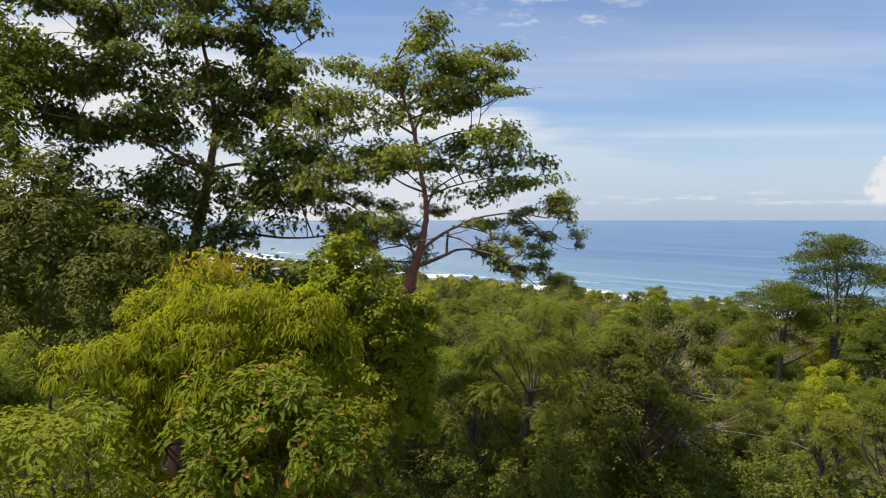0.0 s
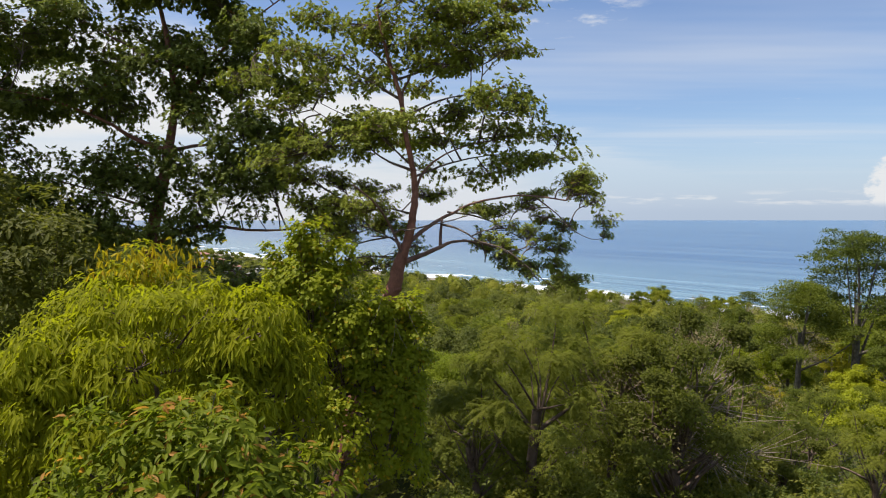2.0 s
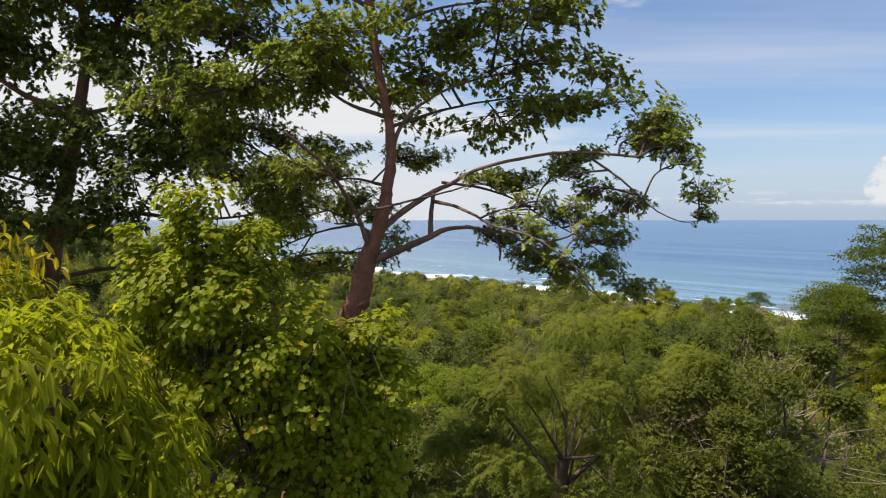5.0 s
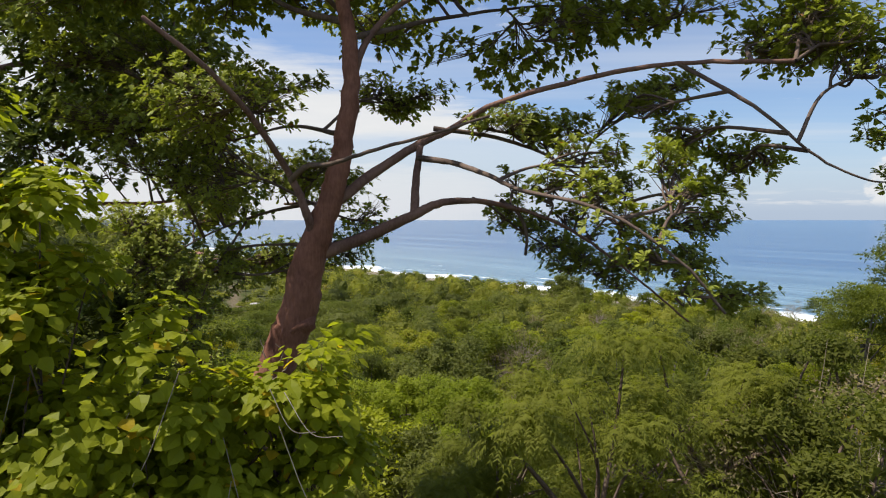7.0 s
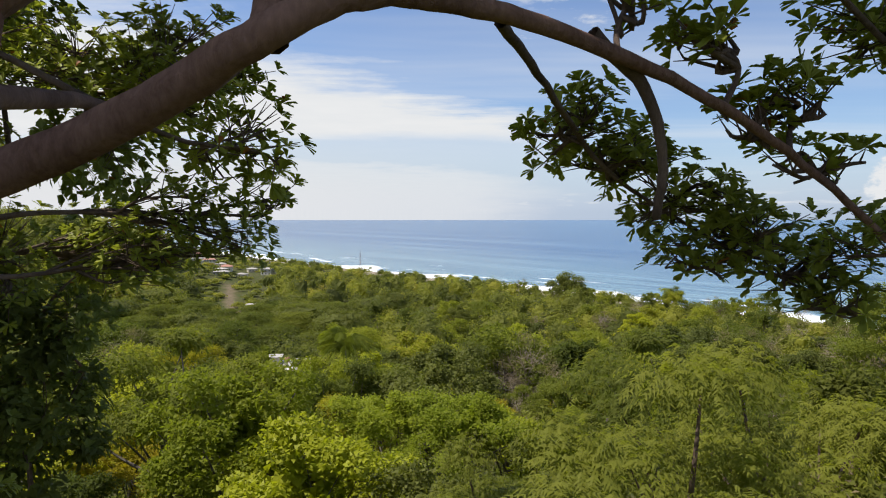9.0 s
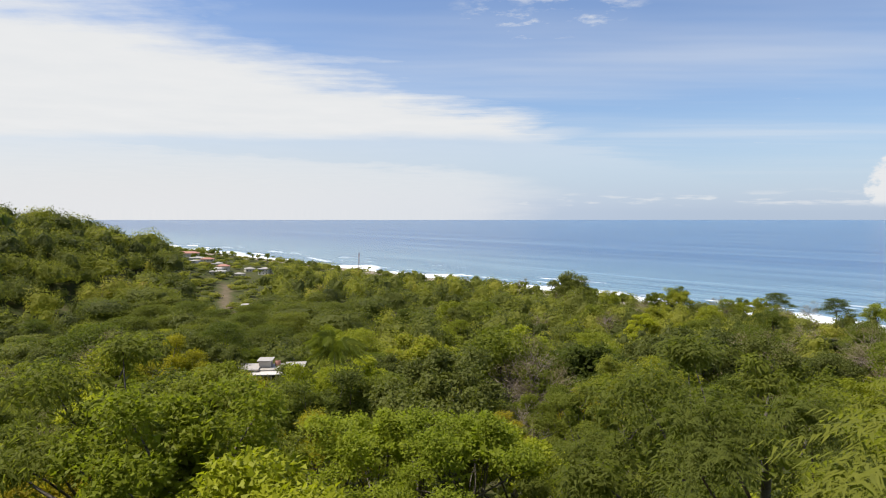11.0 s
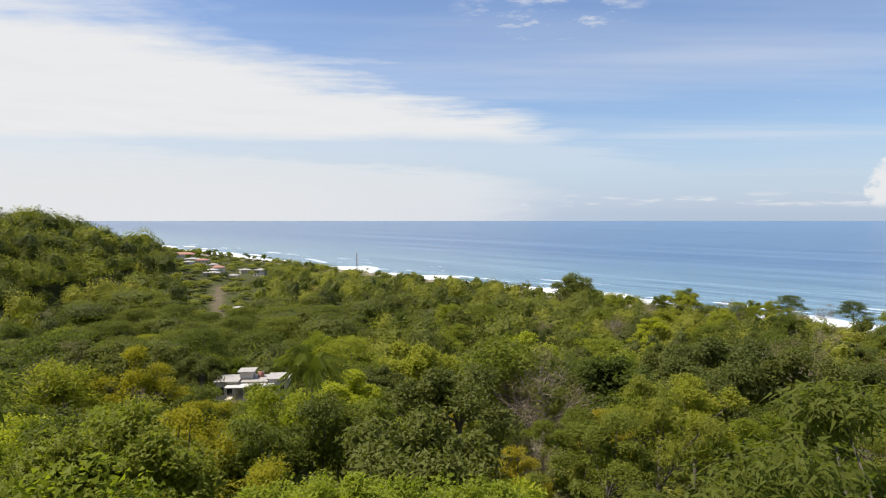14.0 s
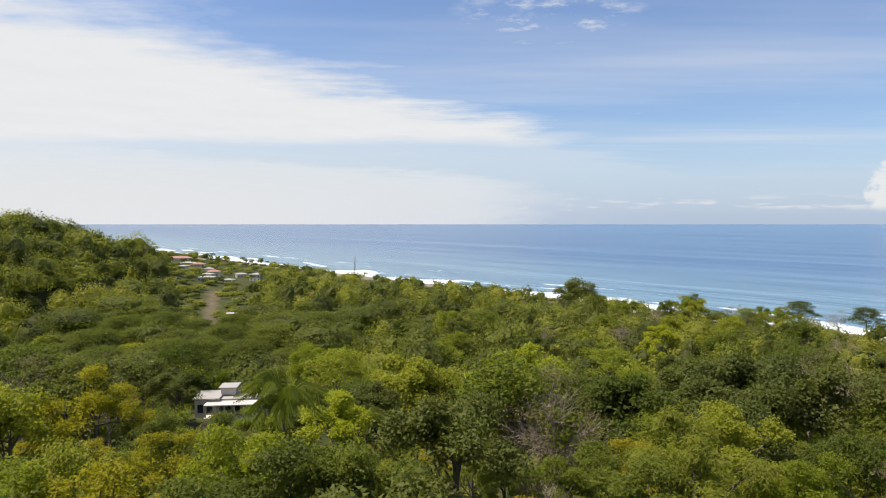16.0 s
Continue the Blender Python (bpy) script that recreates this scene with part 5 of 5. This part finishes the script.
v, f = leaves(at, rng.normal(size=at.shape) * 0.5 + np.array([0, 0, -0.8]), rng.normal(size=at.shape) + np.array([0, -0.6, 0.6]), 0.34, 0.12, fine=True, droop=0.2)
part("golden_foliage", mesh_from("golden_foliage", v - np.array(golden.location), f, [leaf_gold]), golden, "golden-yellow turning leaves")
bush = thicket("vine_covered_bush", [(-4.5, 29.7, 52.2, 1.0, 0.8, 3.6), (-5.7, 29.9, 51.8, 1.1, 0.9, 3.4), (-3.4, 29.6, 50.9, 0.9, 0.7, 3.4), (-2.3, 29.7, 50.2, 0.9, 0.7, 2.9), (-1.75, 30.2, 50.1, 0.7, 0.5, 2.5), (-0.72, 30.4, 49.5, 0.42, 0.5, 3.3), (-1.3, 30.1, 49.9, 0.6, 0.5, 2.6),
        (-3.3, 28.6, 47.6, 1.1, 0.7, 1.9), (-2.6, 30.4, 50.2, 0.9, 0.6, 2.6), (-3.9, 30.5, 50.8, 1.0, 0.6, 2.8), (-1.2, 30.35, 51.8, 0.7, 0.5, 1.1), (-1.95, 30.35, 51.8, 0.7, 0.5, 1.1), (-0.95, 30.4, 47.4, 0.55, 0.7, 2.6), (-1.9, 29.8, 47.6, 0.8, 0.6, 2.8)], leaf_vine, 185, 0.145, 0.128, 0.5, 0.15, 0.35,
        "bush overgrown by a climber with heart-shaped leaves", fold=0.08, blade=(0.55, 0.36))
for i in range(14):
    a = np.array([rng.uniform(-4.2, -0.8), rng.uniform(28.9, 29.5), rng.uniform(51.2, 53.4)])
    b = a + np.array([rng.uniform(-0.9, 0.9), rng.uniform(-0.2, 0.2), rng.uniform(-1.3, -0.2)])
    p = curve_path([a, (a + b) / 2 + np.array([0, -0.1, -0.15]), b], 6)
    v, f = tube(p, np.full(len(p), 0.005), 4)
    part("tendril", mesh_from("bush_tendril", v - np.array(bush.location), f, [bark_pale], smooth=True), bush, "thin pale trailing stem")
thicket("dark_leafy_tree", [(-12.2, 50.5, 47.5, 2.2, 1.8, 4.6), (-14.8, 51.0, 46.0, 2.2, 1.8, 4.4)], leaf_dark, 40, 0.34, 0.17, 0.8, 0.15, 0.2, "dense dark-leaved tree beside the large red trunk", category="tree")
thicket("dark_leafy_tree", [(-23.5, 37.5, 52.0, 5.0, 4.0, 6.6), (-18.8, 36.8, 50.2, 3.8, 3.2, 6.0), (-28.0, 39.0, 53.6, 4.6, 3.8, 6.8)], leaf_low_tree, 34, 0.36, 0.15, 0.9, 0.15, 0.2, "dense tree with olive-green oval leaves", category="tree")
thicket("tall_pale_tree", [(-31.5, 43.0, 60.0, 5.0, 4.0, 7.5), (-33.0, 46.0, 66.0, 5.5, 4.0, 5.5)], leaf_mid, 22, 0.45, 0.20, 1.1, 0.15, 0.2, "tall tree with light green foliage", category="tree")
thicket("leafy_shrub", [(-14.6, 21.6, 46.4, 3.6, 2.6, 3.8), (-11.0, 19.0, 44.0, 3.0, 2.4, 3.2)], leaf_mid, 36, 0.34, 0.14, 0.8, 0.2, 0.25, "olive-green leafy shrub on the slope")

# a thin climber on the red trunk
vine = new("climbing_vine")
vine.location = (-2.42, 33.46, 50.1)
for path in ([(-3.0, 33.86, 50.2), (-2.85, 33.80, 51.2), (-2.50, 33.78, 51.9), (-2.25, 33.80, 52.35), (-2.34, 33.74, 52.55)], [(-2.62, 33.82, 51.0), (-2.35, 33.76, 51.7), (-2.48, 33.78, 52.2), (-2.62, 33.84, 52.6)],
             [(-2.50, 33.78, 51.9), (-2.22, 33.70, 52.1), (-2.08, 33.74, 52.45)]):
    v, f = tube(curve_path(path, 6, 0.01) - np.array((-2.7, 33.9, 50.0)), np.full((len(path) - 1) * 6 + 1, 0.008), 5)
    part("stem", mesh_from("vine_stem", v, f, [bark_pale], smooth=True), vine)
at = np.array([0.15, -0.15, 1.2]) + rng.normal(size=(16, 3)) * np.array([0.16, 0.03, 0.35])
v, f = leaves(at, rng.normal(size=at.shape) + np.array([0, -0.3, -0.6]), np.array([[0, -1.0, 0.4]] * 16) + rng.normal(size=at.shape) * 0.3, 0.10, 0.085, fine=True, fold=0.08)
part("leaves", mesh_from("vine_leaves", v, f, [leaf_vine]), vine, "small yellow-green climber leaves")
tagged(vine, "thin pale climbing vine clinging to the reddish trunk", "vine")


# ---- houses, mast and village ----


def plain_paint(name, colour, rough=0.7, stain=0.25):
    m, n = material(name)
    pos = n.add("ShaderNodeNewGeometry").outputs["Position"]
    c = n.mix(n.math("MULTIPLY", n.smooth(n.noise(pos, 0.7, 5, 0.65), 0.45, 0.75), stain), (*colour, 1), (0.30, 0.27, 0.22, 1))
    finish(n, n.add("ShaderNodeBsdfPrincipled", **{"Base Color": c, "Roughness": rough}).outputs[0])
    return m


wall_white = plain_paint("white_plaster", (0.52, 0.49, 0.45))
wall_cream = plain_paint("cream_plaster", (0.62, 0.55, 0.44))
roof_red = plain_paint("terracotta_roof", (0.34, 0.16, 0.11))
roof_tin = plain_paint("pale_metal_roof", (0.38, 0.35, 0.31), 0.45)
roof_grey = plain_paint("weathered_roof", (0.30, 0.28, 0.26))
dark_glass = plain_paint("dark_glass", (0.03, 0.035, 0.04), 0.12, 0.0)
steel = plain_paint("painted_steel", (0.30, 0.16, 0.13), 0.5)


def box(x0, x1, y0, y1, z0, z1):
    v = np.array([(x, y, z) for z in (z0, z1) for x, y in ((x0, y0), (x1, y0), (x1, y1), (x0, y1))], float)
    return v, [np.array([[3, 2, 1, 0], [4, 5, 6, 7], [0, 1, 5, 4], [1, 2, 6, 5], [2, 3, 7, 6], [3, 0, 4, 7]])]


def hip_roof(x0, x1, y0, y1, z0, z1, over=0.6):
    x0, x1, y0, y1 = x0 - over, x1 + over, y0 - over, y1 + over
    k = min(x1 - x0, y1 - y0) * 0.48
    wide = x1 - x0 > y1 - y0
    a, b = ((x0 + k, (y0 + y1) / 2), (x1 - k, (y0 + y1) / 2)) if wide else (((x0 + x1) / 2, y0 + k), ((x0 + x1) / 2, y1 - k))
    low = [(x0, y0), (x1, y0), (x1, y1), (x0, y1)]
    v = np.array([(*p, z0) for p in low] + [(*p, z0 + 0.15) for p in low] + [(*a, z1), (*b, z1)])
    if wide:
        tops, ends = [[4, 5, 9, 8], [6, 7, 8, 9]], [[5, 6, 9], [7, 4, 8]]
    else:
        tops, ends = [[5, 6, 9, 8], [7, 4, 8, 9]], [[4, 5, 8], [6, 7, 9]]
    return v, [np.array([[3, 2, 1, 0], [0, 1, 5, 4], [1, 2, 6, 5], [2, 3, 7, 6], [3, 0, 4, 7]] + tops), np.array(ends)]


def house(name, x, y, wide, deep, high, wall_m, roof_m, label, storeys=1, pitch=1.8, turn=0.0, bays=4):
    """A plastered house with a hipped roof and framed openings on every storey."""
    foot = new(name)
    foot.matrix_basis = pose(x, y, float(ground_z(x, y)) - 0.2, 0, 0, turn)
    w, d = wide / 2, deep / 2
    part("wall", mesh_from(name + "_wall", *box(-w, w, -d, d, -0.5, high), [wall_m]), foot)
    part("roof", mesh_from(name + "_roof", *hip_roof(-w, w, -d, d, high + 0.004, high + pitch), [roof_m]), foot)
    for s in range(storeys):
        z = high / storeys * s + high / storeys * 0.32
        for i in range(bays):
            cx = -w + wide * (i + 0.5) / bays
            win = part("window", mesh_from(name + "_window", *box(cx - 0.65, cx + 0.65, -d - 0.06, -d - 0.003, z, z + 1.25), [wall_m]), foot)
            part("pane", mesh_from(name + "_pane", *box(cx - 0.55, cx + 0.55, -d - 0.09, -d - 0.063, z + 0.1, z + 1.15), [dark_glass]), win)
    return tagged(foot, label, "house")


def villa(x, y):
    """White villa: stepped flat-roofed wings, an open terrace with posts, a small penthouse and a water tank."""
    foot = new("villa")
    foot.matrix_basis = pose(x, y, float(ground_z(x, y)) - 0.3, 0, 0, 6)
    foot.scale = (0.80, 0.80, 0.95)
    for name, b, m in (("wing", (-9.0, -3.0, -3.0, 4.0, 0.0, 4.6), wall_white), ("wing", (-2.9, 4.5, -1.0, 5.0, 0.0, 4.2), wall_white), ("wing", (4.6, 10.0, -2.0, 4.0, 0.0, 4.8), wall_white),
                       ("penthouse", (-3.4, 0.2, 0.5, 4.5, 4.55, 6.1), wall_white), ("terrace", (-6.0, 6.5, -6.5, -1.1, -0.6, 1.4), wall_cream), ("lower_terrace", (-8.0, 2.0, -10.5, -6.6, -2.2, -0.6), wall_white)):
        part(name, mesh_from("villa_" + name, *box(*b), [m]), foot)
    for b in ((-9.5, -2.9, -3.6, 4.4, 4.604, 4.85), (-2.85, 4.55, -2.4, 5.4, 4.204, 4.45), (4.3, 10.5, -2.6, 4.4, 4.804, 5.05), (-3.9, 0.7, 0.0, 5.0, 6.104, 6.3)):
        part("roof", mesh_from("villa_roof", *box(*b), [roof_tin]), foot)
    for i in range(6):
        px = -5.6 + 2.3 * i
        part("post", mesh_from("villa_post", *box(px - 0.13, px + 0.13, -6.3, -6.04, 1.404, 3.9), [wall_white]), foot)
    part("awning", mesh_from("villa_awning", *box(-6.0, 6.4, -6.5, -2.45, 3.904, 4.1), [wall_white]), foot)
    for cx in (-7.6, -5.4):
        win = part("window", mesh_from("villa_window", *box(cx - 0.8, cx + 0.8, -3.06, -3.003, 1.6, 3.6), [wall_white]), foot)
        part("pane", mesh_from("villa_pane", *box(cx - 0.7, cx + 0.7, -3.09, -3.063, 1.7, 3.5), [dark_glass]), win)
    for cx in (-1.6, 0.8, 3.2):
        door = part("glass_door", mesh_from("villa_door", *box(cx - 0.9, cx + 0.9, -1.06, -1.003, 1.42, 3.7), [wall_white]), foot)
        part("pane", mesh_from("villa_pane", *box(cx - 0.8, cx + 0.8, -1.09, -1.063, 1.5, 3.6), [dark_glass]), door)
    for cx in (6.2, 8.4):
        win = part("window", mesh_from("villa_window", *box(cx - 0.7, cx + 0.7, -2.06, -2.003, 2.0, 3.6), [wall_white]), foot)
        part("pane", mesh_from("villa_pane", *box(cx - 0.6, cx + 0.6, -2.09, -2.063, 2.1, 3.5), [dark_glass]), win)
    v, f = tube([(1.9, 3.2, 4.45), (1.9, 3.2, 5.6), (1.9, 3.2, 5.75)], (0.9, 0.9, 0.5), 16)
    part("water_tank", mesh_from("villa_tank", v, f, [roof_red], smooth=True), foot, "terracotta-red roof water tank")
    return tagged(foot, "white flat-roofed villa with terraces among the trees", "house")


villa(-41.0, 191.0)
house("guest_house", -325, 842, 30, 12, 7.5, wall_cream, roof_red, "long two-storey cream building with terracotta roof", 2, 2.6, 18, 8)
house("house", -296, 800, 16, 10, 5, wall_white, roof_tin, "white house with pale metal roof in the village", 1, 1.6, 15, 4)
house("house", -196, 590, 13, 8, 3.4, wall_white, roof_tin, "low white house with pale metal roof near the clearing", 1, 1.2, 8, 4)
house("house", -182, 604, 9, 7, 3.2, wall_cream, roof_grey, "small cream house with weathered roof", 1, 1.2, -12, 3)
house("house", -214, 655, 12, 9, 5.0, wall_cream, roof_red, "cream house with terracotta roof among palms", 1, 2.0, 10, 3)
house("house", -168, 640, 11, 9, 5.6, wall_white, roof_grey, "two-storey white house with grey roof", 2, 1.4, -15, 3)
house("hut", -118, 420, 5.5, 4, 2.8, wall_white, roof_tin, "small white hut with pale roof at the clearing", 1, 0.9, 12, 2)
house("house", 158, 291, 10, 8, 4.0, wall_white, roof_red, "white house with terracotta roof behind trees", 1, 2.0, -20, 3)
house("house", -89, 340, 9, 7, 3.4, wall_cream, roof_grey, "small cream house with weathered roof in the woods", 1, 1.4, 10, 3)

house("house", -232, 690, 11, 8, 3.6, wall_cream, roof_grey, "cream village house with weathered grey roof", 1, 1.5, 20, 3)
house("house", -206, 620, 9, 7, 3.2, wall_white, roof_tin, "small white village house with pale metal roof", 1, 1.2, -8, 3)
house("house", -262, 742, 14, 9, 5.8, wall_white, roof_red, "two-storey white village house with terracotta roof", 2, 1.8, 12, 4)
house("house", -192, 668, 9, 8, 3.4, wall_cream, roof_tin, "cream village house with pale metal roof", 1, 1.3, 30, 3)
house("house", -244, 662, 8, 7, 3.0, wall_white, roof_grey, "low white village house with grey roof", 1, 1.1, -20, 2)


def mast(x, y, tall):
    """A slender lattice mast with stays."""
    foot = new("radio_mast")
    foot.matrix_basis = pose(x, y, float(ground_z(x, y)) - 0.2)
    for i in range(3):
        a = i * 2.094
        v, f = tube([(0.9 * math.cos(a), 0.9 * math.sin(a), 0), (0.5 * math.cos(a), 0.5 * math.sin(a), tall)], (0.14, 0.11), 6)
        part("leg", mesh_from("mast_leg", v, f, [steel]), foot)
    for k in range(int(tall)):
        r = 0.9 - 0.4 * k / tall
        p = [(r * math.cos(i * 2.094), r * math.sin(i * 2.094), k + 0.33 * (i % 3)) for i in range(4)]
        v, f = tube(p, (0.06,) * 4, 4)
        part("brace", mesh_from("mast_brace", v, f, [steel]), foot)
    v, f = tube([(0, 0, tall), (0, 0, tall + 2.5)], (0.05, 0.02), 5)
    part("aerial", mesh_from("mast_aerial", v, f, [steel]), foot)
    return tagged(foot, "slender reddish steel lattice radio mast near the shore", "mast")


mast(-79, 640, 23)
for i in range(16):
    px = 120 + rng.normal() * 45 if i < 9 else rng.uniform(-320, 60)
    place(palm_kind, px, SHORE_Y + SHORE_K * px - 62 - abs(rng.normal()) * 16, rng.uniform(0.65, 1.0))
for i in range(16):
    py = rng.uniform(570, 790)
    place(palm_kind, -(py - 48) * rng.uniform(0.27, 0.43), py, rng.uniform(0.6, 0.95))
for i in range(34):
    px = rng.uniform(-430, 40)
    place(palm_kind if i % 3 == 0 else mid_kinds[i % 6], px, SHORE_Y + SHORE_K * px - rng.uniform(38, 60), rng.uniform(0.42, 0.75))
